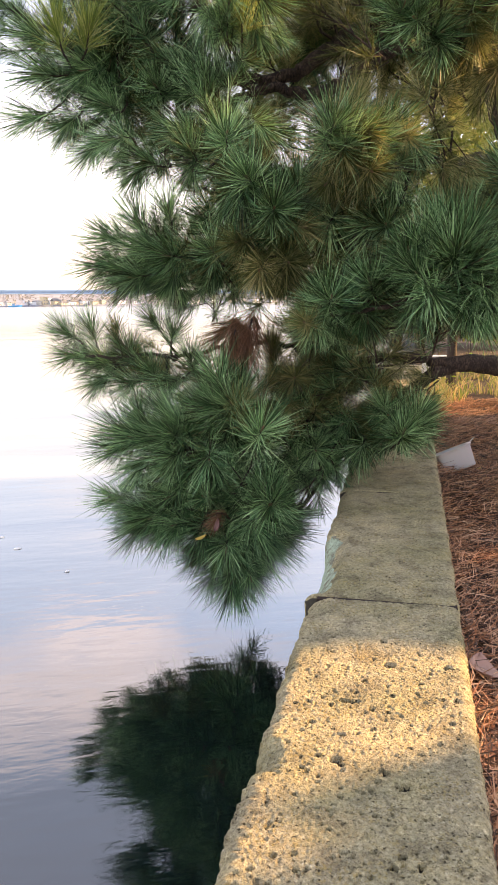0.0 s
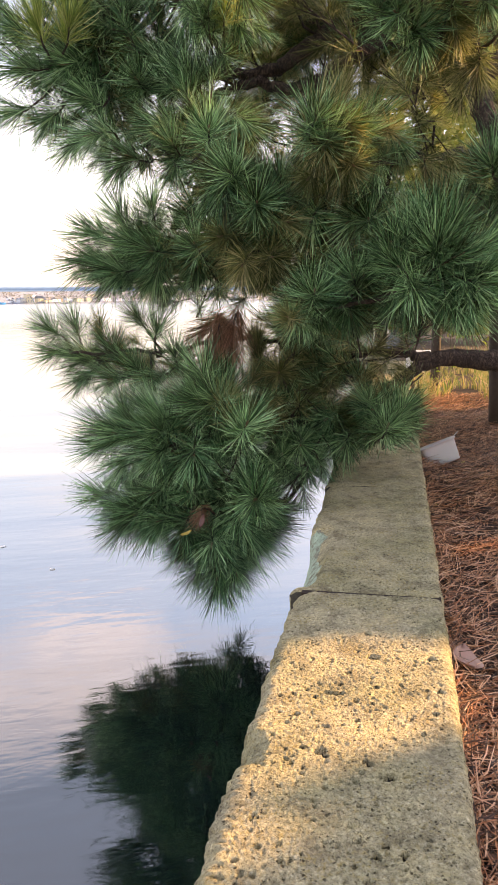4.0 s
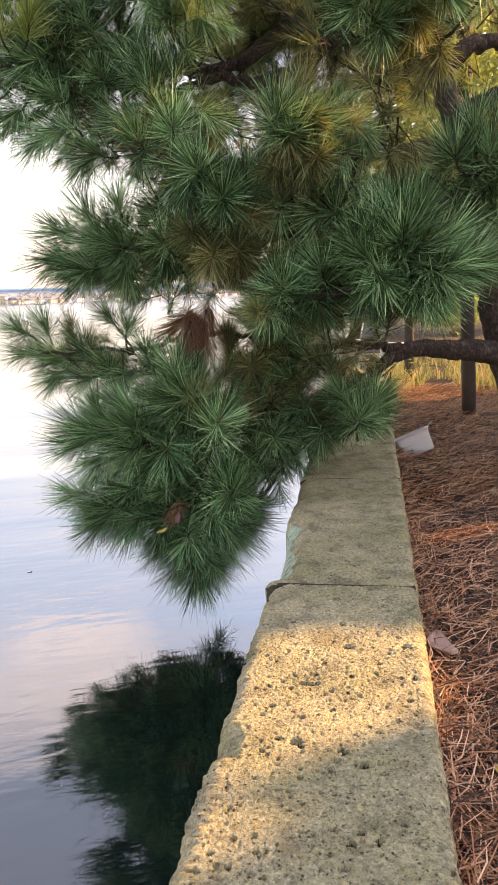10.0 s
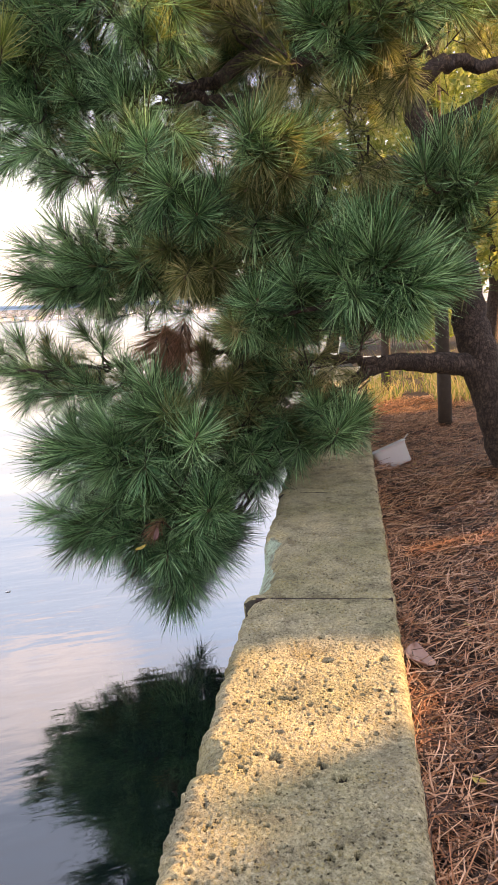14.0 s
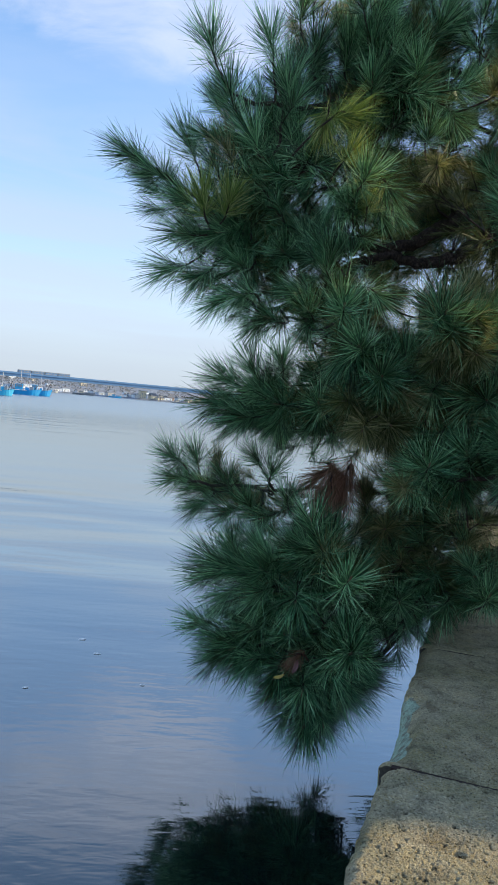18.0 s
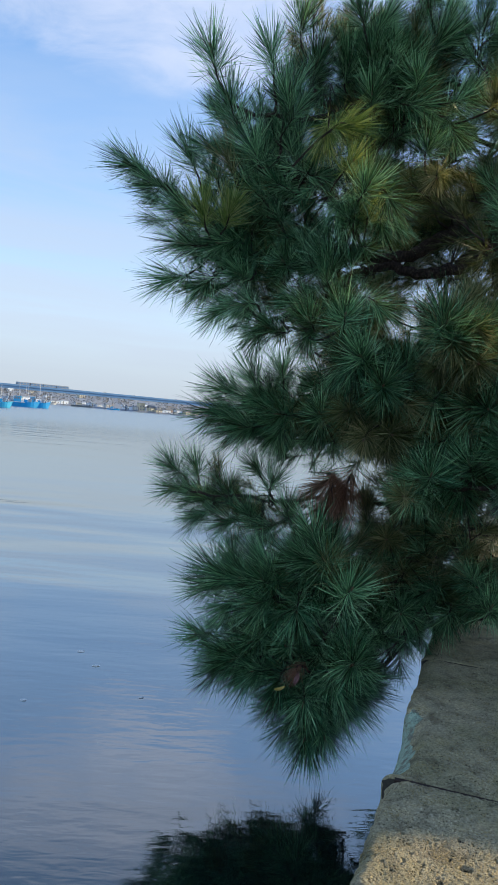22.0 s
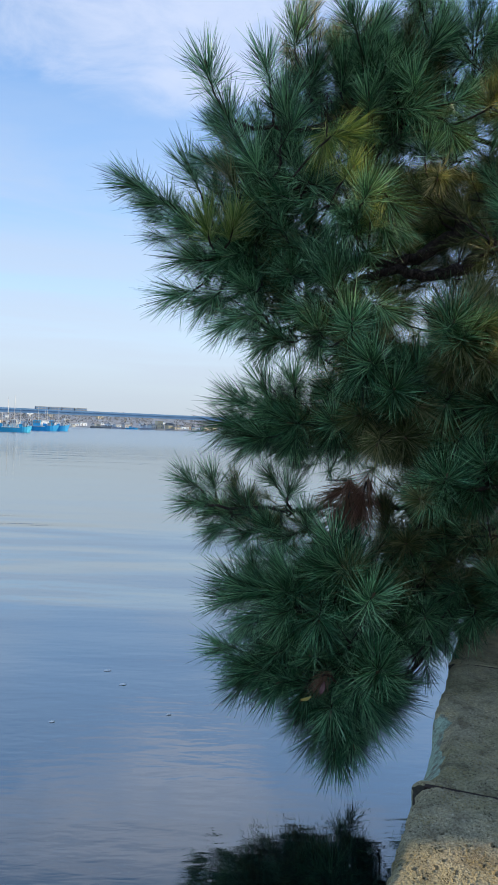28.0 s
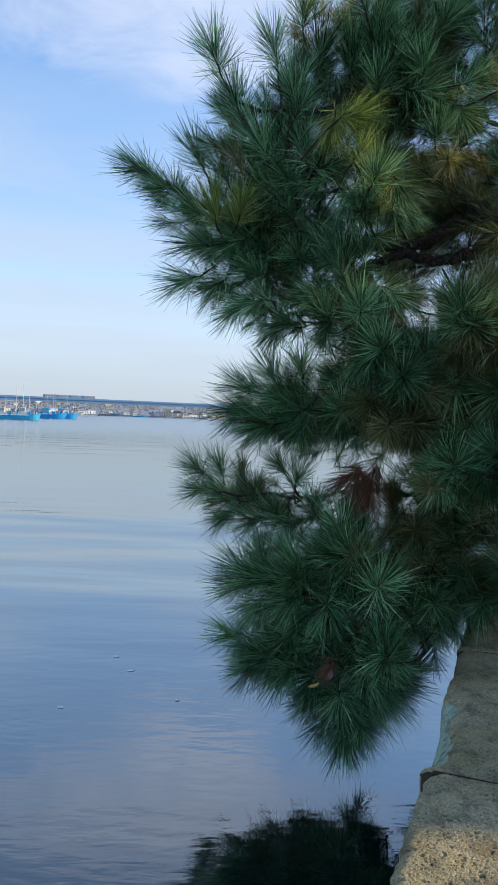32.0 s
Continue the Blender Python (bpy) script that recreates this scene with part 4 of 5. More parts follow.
# whorls that face the water path: bough, place, lean aside, lean up, size, kind of needle
STARS = [
    ("front_mid", 0.18, 2.75, 1.34, 0.10, 0.25, 1.00, 0),
    ("front_mid", 0.10, 2.76, 1.19, -0.10, -0.10, 0.95, 0),
    ("front_mid", 0.31, 2.74, 1.19, 0.40, 0.00, 1.00, 0),
    ("front_mid", -0.26, 2.98, 1.17, -0.10, 0.10, 1.05, 0),
    ("front_mid", -0.09, 2.95, 1.25, 0.10, 0.20, 0.90, 0),
    ("front_mid", 0.01, 2.90, 1.36, 0.00, 0.40, 0.90, 0),
    ("front_mid", 0.41, 2.80, 1.24, 0.70, 0.15, 0.95, 0),
    ("front_low", -0.55, 3.15, 0.66, 0.00, 0.20, 0.95, 3),
    ("tip", -0.53, 3.02, 0.33, 0.05, 0.00, 1.05, 0),
    ("tip", -0.86, 3.30, 0.41, 0.00, 0.20, 1.00, 0),
    ("tip", -0.73, 3.10, -0.07, 0.00, -0.40, 0.95, 0),
    ("front_low", 0.02, 3.50, 0.58, 0.20, 0.00, 0.95, 0),
    ("front_low", -0.11, 3.55, 0.53, -0.20, 0.10, 0.80, 3),
    ("front_up", -0.22, 2.85, 1.74, 0.10, 0.30, 1.05, 0),
    ("front_up", -0.30, 2.95, 1.84, -0.30, 0.50, 0.95, 0),
    ("front_up", -0.13, 2.90, 1.64, 0.30, -0.30, 0.90, 3),
    ("front_left", -0.61, 2.98, 1.65, -0.10, 0.20, 1.05, 0),
    ("front_left", -0.50, 2.95, 1.53, 0.20, 0.10, 0.95, 0),
    ("front_top", 0.21, 3.00, 2.33, 0.00, 0.30, 1.10, 0),
    ("front_top", 0.01, 2.98, 2.17, -0.30, 0.00, 1.05, 0),
    ("front_top", 0.36, 3.05, 2.34, 0.40, 0.30, 1.00, 0),
    ("front_top", 0.12, 3.10, 2.45, -0.10, 0.80, 1.00, 0),
    ("front_top", 0.27, 3.15, 2.55, 0.10, 0.90, 0.95, 0),
    ("front_top", 0.04, 3.20, 2.64, -0.15, 0.95, 0.95, 0),
    ("front_right", 0.57, 3.10, 1.59, 0.20, 0.20, 1.00, 0),
    ("front_right", 0.44, 3.15, 1.64, -0.20, 0.30, 0.95, 0),
    ("front_right", 0.55, 3.20, 1.75, 0.00, 0.60, 0.90, 0),
    ("shelf", -1.04, 3.25, 1.38, -0.30, 0.00, 1.05, 0),
    ("shelf", -1.28, 3.45, 1.30, -0.60, -0.10, 1.00, 0),
    ("shelf", -0.82, 3.20, 1.40, 0.00, 0.30, 0.95, 0),
    ("front_left", -0.57, 3.00, 1.30, 0.00, -0.30, 1.00, 3),
    ("front_left", -0.46, 3.05, 1.33, 0.30, -0.10, 0.90, 3),
    ("front_low", -0.49, 3.40, 0.83, 0.10, 0.10, 0.95, 3),
    ("tip", -1.01, 3.15, 0.17, -0.40, 0.00, 1.00, 0),
    ("tip", -1.19, 3.20, 0.19, -0.60, 0.10, 0.95, 0),
    ("low_left", -1.26, 3.30, 0.55, -0.60, 0.30, 1.00, 0),
    ("low_left", -1.03, 3.20, 0.59, -0.20, 0.40, 0.95, 0),
    ("low_left", -0.72, 3.10, 0.75, 0.00, 0.40, 1.00, 0),
    ("low_left", -0.80, 3.10, 0.74, -0.30, 0.50, 0.95, 0),
    ("front_low", -0.39, 3.40, 0.49, 0.20, 0.00, 0.85, 0),
    ("front_low", -0.29, 3.60, 0.64, 0.10, 0.20, 0.80, 3),
    ("front_up", -0.08, 3.10, 1.47, 0.00, 0.10, 0.90, 0),
    ("mid_left", -1.17, 3.40, 1.81, -0.50, 0.10, 1.00, 0),
    ("mid_left", -0.97, 3.40, 1.86, -0.10, 0.40, 1.00, 0),
    ("mid_left", -0.87, 3.60, 1.99, 0.00, 0.50, 1.00, 0),
    ("left_up", -1.44, 3.60, 2.12, -0.40, 0.10, 1.00, 0),
    ("left_up_b", -1.19, 3.60, 2.19, 0.00, 0.10, 1.00, 0),
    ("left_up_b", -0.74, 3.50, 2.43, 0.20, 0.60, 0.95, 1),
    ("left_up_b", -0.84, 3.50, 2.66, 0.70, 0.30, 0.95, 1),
    ("left_up_b", -0.53, 3.90, 2.88, 0.20, 0.50, 1.00, 0),
    ("left_up_b", -0.46, 3.80, 2.67, 0.00, -0.60, 0.95, 3),
    ("crown_b", -0.20, 3.80, 3.08, 0.30, 0.30, 1.00, 3),
    ("crown_b", -0.63, 3.90, 3.27, 0.00, 0.40, 1.05, 0),
    ("crown_b", -0.88, 3.90, 3.39, 0.00, 0.50, 1.05, 0),
]
for name, x, y, z, dx, dz, s, k in STARS:
    SHOOTS[name].append((x, y, z, dx, -0.8, dz, s, k))


# sight lines from the camera kept clear, for gaps that show sky and stretches of bare bough: place on the plane of the
# trunk, half width
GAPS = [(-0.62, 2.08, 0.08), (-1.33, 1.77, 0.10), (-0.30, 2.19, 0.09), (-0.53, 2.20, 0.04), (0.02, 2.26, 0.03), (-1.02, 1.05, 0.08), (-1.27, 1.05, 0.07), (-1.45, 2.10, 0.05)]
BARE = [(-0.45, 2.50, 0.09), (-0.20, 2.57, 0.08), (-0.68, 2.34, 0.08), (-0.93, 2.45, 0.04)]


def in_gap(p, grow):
    # projected from near the camera at (0.05, 0, 1.25) onto y = 4.3
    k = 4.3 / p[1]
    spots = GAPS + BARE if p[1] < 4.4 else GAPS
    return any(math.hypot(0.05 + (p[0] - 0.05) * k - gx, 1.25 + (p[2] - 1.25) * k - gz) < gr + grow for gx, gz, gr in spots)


# holes cut along sun rays in the added leaf screen: to the wall top, the needles beside it, some shoots of the crown
BEAMS = [((-0.06, 1.55, 0.30), 0.28), ((-0.40, 1.03, 0.30), 0.20), ((-0.24, 1.68, 0.30), 0.15), ((0.30, 2.85, 0.18), 0.11), ((0.58, 3.0, 0.18), 0.10), ((0.9, 3.2, 0.18), 0.16), ((0.70, 2.75, 0.18), 0.13), ((0.55, 2.2, 0.18), 0.10), ((0.45, 6.6, 0.2), 0.25), ((0.9, 6.9, 0.2), 0.25), ((0.5, 2.45, 0.18), 0.06), ((-1.0, 3.5, 2.85), 0.16),
         ((-1.62, 3.5, 2.45), 0.15), ((0.25, 3.10, 2.50), 0.42), ((0.45, 3.1, 2.15), 0.28), ((-1.2, 3.9, 3.5), 0.2), ((0.22, 4.74, 0.22), 0.03), ((0.3, 5.2, 2.0), 0.35), ((0.7, 5.2, 3.0), 0.5), ((-0.3, 4.6, 2.6), 0.3),
         ((0.5, 4.9, 2.45), 0.3), ((-0.5, 4.4, 2.2), 0.16), ((0.5, 4.6, 1.5), 0.2), ((0.3, 4.9, 3.3), 0.5), ((0.9, 5.0, 2.6), 0.4), ((0.0, 4.8, 2.7), 0.3), ((-0.4, 4.4, 3.3), 0.3), ((0.5, 5.0, 3.0), 0.8), ((0.1, 3.5, 2.7), 0.40), ((-0.5, 3.9, 2.8), 0.35)]

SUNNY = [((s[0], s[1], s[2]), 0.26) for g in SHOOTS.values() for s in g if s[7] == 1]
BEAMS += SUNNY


def in_beam(p, beams, grow=0.0):
    for b, r in beams:
        q = Vector(p) - Vector(b)
        along = q.dot(SUN_DIR)
        if along > 0.1 and (q - SUN_DIR * along).length < r + grow:
            return True
    return False


rnd = random.Random(9)


def turn_to(d):
    return Vector(d).normalized().to_track_quat("Z", "Y").to_matrix().to_4x4() @ Matrix.Rotation(rnd.uniform(0, 6.28), 4, "Z")


def place(mesh, p, d, s, parent):
    ob = part(mesh.name.split(".")[0], mesh, None, parent)
    ob.matrix_basis = Matrix.Translation(Vector(p) - ORIGIN) @ turn_to(d) @ Matrix.Scale(s, 4)
    return ob


def twig_to(path, q, e, s):
    base = q - e * 0.11 * s
    root = min(path, key=lambda a: (a - base).length + 0.7 * max(0.0, (a - base).dot(e)))
    far = (root - base).length
    mid = root.lerp(base, 0.5) - e * 0.22 * far + Vector((0, 0, -0.05 * far))
    c = curve_path([root, mid, base, q], 5, 0.004, rnd.randrange(999))
    n = len(c) - 1
    return tube([v - ORIGIN for v in c], [0.0090 - 0.0060 * i / n for i in range(n + 1)], 5, 0.15, 3)


for group, shoots in SHOOTS.items():
    bough, path = BRANCHES[BOUGH[group]], PATHS[BOUGH[group]]
    for i, (x, y, z, dx, dy, dz, s, k) in enumerate(shoots):
        p, d = Vector((x, y, z)), Vector((dx, dy, dz)).normalized()
        star = dy == -0.8 and (group, x, y, z, dx, dz, s, k) in STARS
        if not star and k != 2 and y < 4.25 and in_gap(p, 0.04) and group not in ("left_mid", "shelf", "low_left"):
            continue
        place(rnd.choice(TUFTS[k]), p, d, s, bough)
        v, f = twig_to(path, p, d, s)
        part("twig", link_mesh("twig", v, f, M_BARK, True), None, bough)
        if group.startswith("front") or group in ("tip", "low_left", "shelf") and i % 2:
            side = d.cross(Vector((rnd.uniform(-1, 1), rnd.uniform(-1, 1), rnd.uniform(-1, 1)))).normalized()
            q, e = p + side * rnd.uniform(0.10, 0.17) - d * rnd.uniform(0.03, 0.10), (d + side * rnd.uniform(0.4, 0.9)).normalized()
            place(rnd.choice(TUFTS[k if rnd.random() < 0.8 else 3]), q, e, s * rnd.uniform(0.8, 0.95), bough)
        if k != 2 and not (group == "left_mid" and i in (8, 9, 11)) and not (x > -0.05 and z < 0.62) and not (x > 0.08 and z < 0.9) and (k == 1 or not in_beam(p, SUNNY, -0.09)) and not (group in ("front_top", "front_up") and i % 2):
            q = p + Vector((rnd.uniform(-0.08, 0.08), rnd.uniform(0.10, 0.30), rnd.uniform(-0.10, 0.06))) - d * 0.10
            e = (d + Vector((rnd.uniform(-0.4, 0.4), rnd.uniform(-0.2, 0.5), rnd.uniform(-0.3, 0.5)))).normalized()
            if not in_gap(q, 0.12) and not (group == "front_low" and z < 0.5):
                place(rnd.choice(SPRAYS[0 if k in (0, 1) and rnd.random() < 0.62 else 3]), q, e, s * rnd.uniform(0.75, 0.95), bough)

# the depth of the crown behind the outer shoots, with the gaps through which the sky shows
INNER = {0: [branchlet("inner_spray", 100 + i, M_GREEN, 12, 90, 0.55) for i in range(2)], 1: [branchlet("inner_spray", 110, M_YELLOW, 11, 85, 0.55)],
         3: [branchlet("inner_spray", 120 + i, M_OLIVE, 11, 88, 0.55) for i in range(2)]}


def fill(n, lo, hi, kinds, ways=((-0.8, 0.5), (-0.8, 0.2), (-0.2, 0.9))):
    """Inner sprays in a part of the crown, each hung on the nearest limb."""
    made = tries = 0
    while made < n and tries < n * 20:
        tries += 1
        p = Vector([rnd.uniform(a, b) for a, b in zip(lo, hi)])
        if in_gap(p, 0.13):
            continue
        if in_beam(p, SUNNY, -0.02):
            continue
        near = min(BRANCHES, key=lambda b: min((a - p).length for a in PATHS[b]))
        e = Vector([rnd.uniform(*w) for w in ways]).normalized()
        place(rnd.choice(INNER[rnd.choice(kinds)]), p, e, rnd.uniform(0.75, 0.95), BRANCHES[near])
        made += 1


fill(22, (-0.95, 3.6, 1.35), (0.35, 4.4, 2.3), (3, 3, 0))
fill(34, (-1.25, 3.85, 2.65), (0.0, 4.6, 3.9), (0, 3))
fill(18, (-1.0, 4.45, 2.20), (0.1, 4.9, 2.95), (0, 3, 3))
fill(16, (-0.70, 3.65, 0.65), (-0.10, 4.0, 1.25), (0, 3, 3))
fill(8, (-0.30, 4.5, 1.5), (0.55, 4.9, 2.0), (3, 3, 1))
fill(16, (-0.75, 4.3, 2.95), (0.30, 5.0, 3.9), (0, 0, 3), ((-0.8, 0.8), (-0.4, 0.6), (-0.3, 0.9)))
fill(12, (-0.35, 5.0, 2.3), (1.2, 5.7, 4.4), (1, 1, 3), ((-0.8, 0.8), (-0.4, 0.8), (-0.3, 0.9)))
fill(24, (0.10, 4.7, 2.95), (1.15, 5.5, 4.2), (1, 3, 3, 0), ((-0.8, 0.8), (-0.8, 0.4), (-0.3, 0.9)))
# low sprays hidden behind the front ones, added to darken the water's reflection
fill(24, (-0.70, 4.6, 0.95), (0.05, 5.6, 1.5), (0, 3), ((-0.7, 0.5), (-0.3, 0.6), (-0.5, 0.5)))
fill(10, (-0.75, 4.75, 2.3), (-0.05, 5.3, 3.0), (3, 3, 1), ((-0.8, 0.8), (-0.4, 0.6), (-0.3, 0.9)))
fill(7, (-0.92, 4.8, 2.06), (-0.45, 5.2, 2.34), (0, 3), ((-0.8, 0.6), (-0.3, 0.5), (-0.6, 0.6)))
fill(5, (0.2, 5.2, 1.5), (1.0, 5.7, 2.2), (1, 3))
fill(9, (-1.62, 3.65, 2.65), (-1.25, 3.95, 3.1), (0,), ((-0.7, 0.2), (-0.3, 0.3), (0.3, 1.0)))
fill(8, (-1.55, 3.75, 2.30), (-1.0, 4.0, 2.7), (0, 0, 3), ((-0.9, 0.1), (-0.3, 0.3), (-0.2, 0.7)))
fill(14, (-0.35, 4.5, 2.75), (0.35, 5.0, 3.7), (0, 3, 3))
fill(9, (-0.90, 3.30, 0.05), (-0.5, 3.55, 0.55), (0,), ((-0.6, 0.4), (-0.8, -0.2), (-0.9, -0.2)))


# ---- added shade screen and trees on land ----
def leaf_cloud(name, seed, count, size, inside, box_lo, box_hi, material):
    """Many small bent leaves scattered where inside(x, y, z) allows."""
    r = np.random.default_rng(seed)
    lo, hi = np.array(box_lo), np.array(box_hi)
    verts, faces = [], []
    tries = 0
    while len(faces) < count * 2 and tries < count * 30:
        tries += 1
        p = lo + (hi - lo) * r.random(3)
        if not inside(*p):
            continue
        a, b = r.normal(size=3), r.normal(size=3)
        a /= np.linalg.norm(a)
        b = np.cross(a, b)
        b /= np.linalg.norm(b)
        c = np.cross(a, b)
        s = size * r.uniform(0.6, 1.2)
        o = len(verts)
        verts += [tuple(p - a * s * 0.5), tuple(p + b * s * 0.28 + c * s * 0.08), tuple(p + a * s * 0.5), tuple(p - b * s * 0.28 + c * s * 0.08)]
        faces += [(o, o + 1, o + 2), (o, o + 2, o + 3)]
    return link_mesh(name, verts, faces, material)


def lumps(seed, n, lo, hi, r0, r1):
    rr = random.Random(seed)
    return [(Vector([rr.uniform(a, b) for a, b in zip(lo, hi)]), rr.uniform(r0, r1)) for _ in range(n)]


def tree_on_land(x, y, h, lo, hi, n_lumps, r0, r1, leaves, size, material, label, seed, keep=None):
    t = empty("tree", pose(x, y, ground_height(x, y) - 0.02), label, "tree", "trees on the bank")
    v, f = tube(curve_path([(0, 0, 0), (0.1, 0.05, h * 0.3), (-0.05, 0.1, h * 0.6), (0.1, 0, h)], 5, 0.02, seed), [0.12 - 0.09 * i / 15 for i in range(16)], 9, 0.1, seed)
    part("trunk", link_mesh("trunk", v, f, M_BARK, True), None, t)
    ls = lumps(seed, n_lumps, lo, hi, r0, r1)

    def inside(px, py, pz):
        if keep is not None and not keep(px, py, pz):
            return False
        return any((c.x - px) ** 2 + (c.y - py) ** 2 + ((c.z - pz) * 1.25) ** 2 < r * r for c, r in ls)
    big = [v + r1 for v in hi]
    me = leaf_cloud("crown", seed, leaves, size, inside, [v - r1 for v in lo], big, material)
    ob = part("crown", me, None, t)
    ob.location = (-x, -y, -ground_height(x, y) + 0.02)
    return t


M_EVERGREEN = foliage("evergreen_leaf", (0.02, 0.05, 0.015), (0.05, 0.10, 0.02), (0.09, 0.15, 0.03), 0.4, 0.1)
# unseen wall of leaves, added only to block the sun
hedge = empty("hedge", pose(7.0, 7.5, GROUND_Z), "unseen leaf screen added to shade the wall and pine", "hedge")


def shade_screen_inside(x, y, z):
    if z > 7.8 + 0.4 * math.sin(y * 2.1) or abs(x - 7.0 - 0.2 * math.sin(y * 2 + z)) > 0.55:
        return False
    # thinned here to let sun onto the inner crown
    if y > 8.6 and z > 4.6 and math.sin(x * 37.1 + y * 83.3 + z * 51.7) < 0.85:
        return False
    return not in_beam((x, y, z), BEAMS)


ob = part("foliage", leaf_cloud("foliage", 5, 37000, 0.30, shade_screen_inside, (6.2, 4.3, GROUND_Z), (7.8, 9.95, 8.3), M_EVERGREEN), None, hedge)
ob.location = (-7.0, -7.5, -GROUND_Z)

tree_on_land(2.2, 12.0, 4.5, (0.6, 11.0, 2.0), (3.6, 13.5, 8.4), 40, 0.6, 1.1, 27000, 0.14, M_LEAF, "small broadleaf tree with sunlit yellow-green leaves", 21)
tree_on_land(-0.3, 15.0, 4.0, (-0.6, 14.5, 1.0), (1.6, 16.5, 5.5), 18, 0.6, 1.0, 10000, 0.14, M_LEAF, "broadleaf tree with yellowing leaves behind the pine", 22)
tree_on_land(4.5, 17.0, 5.0, (1.5, 16.0, 0.6), (6.5, 19.0, 6.5), 26, 0.8, 1.4, 14000, 0.18, M_LEAF, "broadleaf tree in autumn yellow-green", 23)


# ---- dry grass behind the needles ----
def grass_stuff():
    r = np.random.default_rng(31)
    verts, faces = [], []
    for i in range(5200):
        x, y = r.uniform(0.24, 3.2), 7.0 + 3.6 * r.random() ** 1.4
        n = noise.noise((x * 2.2, y * 2.2, 5))
        if n < -0.15:
            continue
        h = r.uniform(0.10, 0.34) * (0.8 + n)
        z = ground_height(x, y)
        d, s = r.normal(0, 0.45, 2) * h, r.normal(0, 1, 2)
        s = s / np.linalg.norm(s) * r.uniform(0.0025, 0.006)
        o = len(verts)
        for u, k in ((0, 1), (0.55, 0.8), (1, 0.15)):
            cx, cy, cz = x + d[0] * u * u, y + d[1] * u * u, z + h * (u - 0.25 * u * u)
            verts += [(cx - s[0] * k, cy - s[1] * k, cz), (cx + s[0] * k, cy + s[1] * k, cz)]
        faces += [(o, o + 1, o + 3, o + 2), (o + 2, o + 3, o + 5, o + 4)]
    tagged(new("grass", link_mesh("grass", verts, faces, M_GRASS)), "patch of sunlit dry yellow grass on the bank", "grass", kind="stuff")


grass_stuff()


# ---- fallen needles ----
def litter():
    r = np.random.default_rng(41)
    n = 66000
    x = 0.185 + 2.1 * r.random(n) ** 1.3 + r.exponential(0.22, n) * (r.random(n) < 0.35)
    y = 0.6 + 6.8 * r.random(n) ** 1.25 - r.exponential(0.8, n) * (r.random(n) < 0.16)
    a = r.uniform(0, math.pi, n)
    ln = r.uniform(0.06, 0.15, n)
    near_wall = np.exp(-((x - 0.19) / 0.07) ** 2) * 0.045
    z = np.array([ground_height(p, q) for p, q in zip(x, y)]) + 0.003 + r.random(len(x)) ** 1.6 * 0.032 + near_wall * r.random(len(x))
    tilt, bend = r.normal(0, 0.22, len(x)), r.normal(0, 0.2, len(x))
    d, s = np.stack([np.cos(a), np.sin(a)], 1), np.stack([-np.sin(a), np.cos(a)], 1)
    c = np.stack([x, y], 1)
    rows = []
    for u, k in ((-0.5, 0.7), (0.0, 1.0), (0.5, 0.5)):
        xy = c + d * (ln * u)[:, None] + s * (bend * ln * (u * u * 4))[:, None]
        xy[:, 0] = np.maximum(xy[:, 0], 0.192)
        zz = z + tilt * ln * u
        for sg in (-1, 1):
            rows.append(np.concatenate([xy + s * (sg * k * 0.0015), (zz + 0.0004 * sg)[:, None]], 1))
    verts = np.stack(rows, 1).reshape(-1, 3)
    o = (np.arange(len(x)) * 6)[:, None]
    faces = np.concatenate([o + q for q in ((0, 1, 3, 2), (2, 3, 5, 4))], 1).reshape(-1, 4)
    tagged(new("fallen_needles", link_mesh("fallen_needles", verts.tolist(), faces.tolist(), M_LITTER)), "thick carpet of reddish brown fallen pine needles", "pine litter", kind="stuff")


litter()


# ---- posts ----
def post(x, y, h, r, lean, label, sides=12):
    t = empty("post", pose(x, y, ground_height(x, y) - 0.05), label, "post", "timber posts")
    v, f = tube(curve_path([(0, 0, 0), (lean * 0.5, 0, h * 0.5), (lean, 0, h)], 6, 0.003, 3), [r * (1 - 0.1 * i / 12) for i in range(13)], sides, 0.04, 7)
    part("shaft", link_mesh("shaft", v, f, M_POST, True), None, t)
    bm = bmesh.new()
    bmesh.ops.create_cone(bm, cap_ends=True, segments=sides, radius1=r * 0.92, radius2=r * 0.6, depth=0.02, matrix=pose(lean, 0, h + 0.008))
    part("cap", bm, M_POST, t)
    return t


post(0.785, 5.75, 4.2, 0.052, -0.14, "tall dark round timber support post")
post(0.43, 7.70, 0.75, 0.052, 0.0, "short weathered timber post in dry grass")


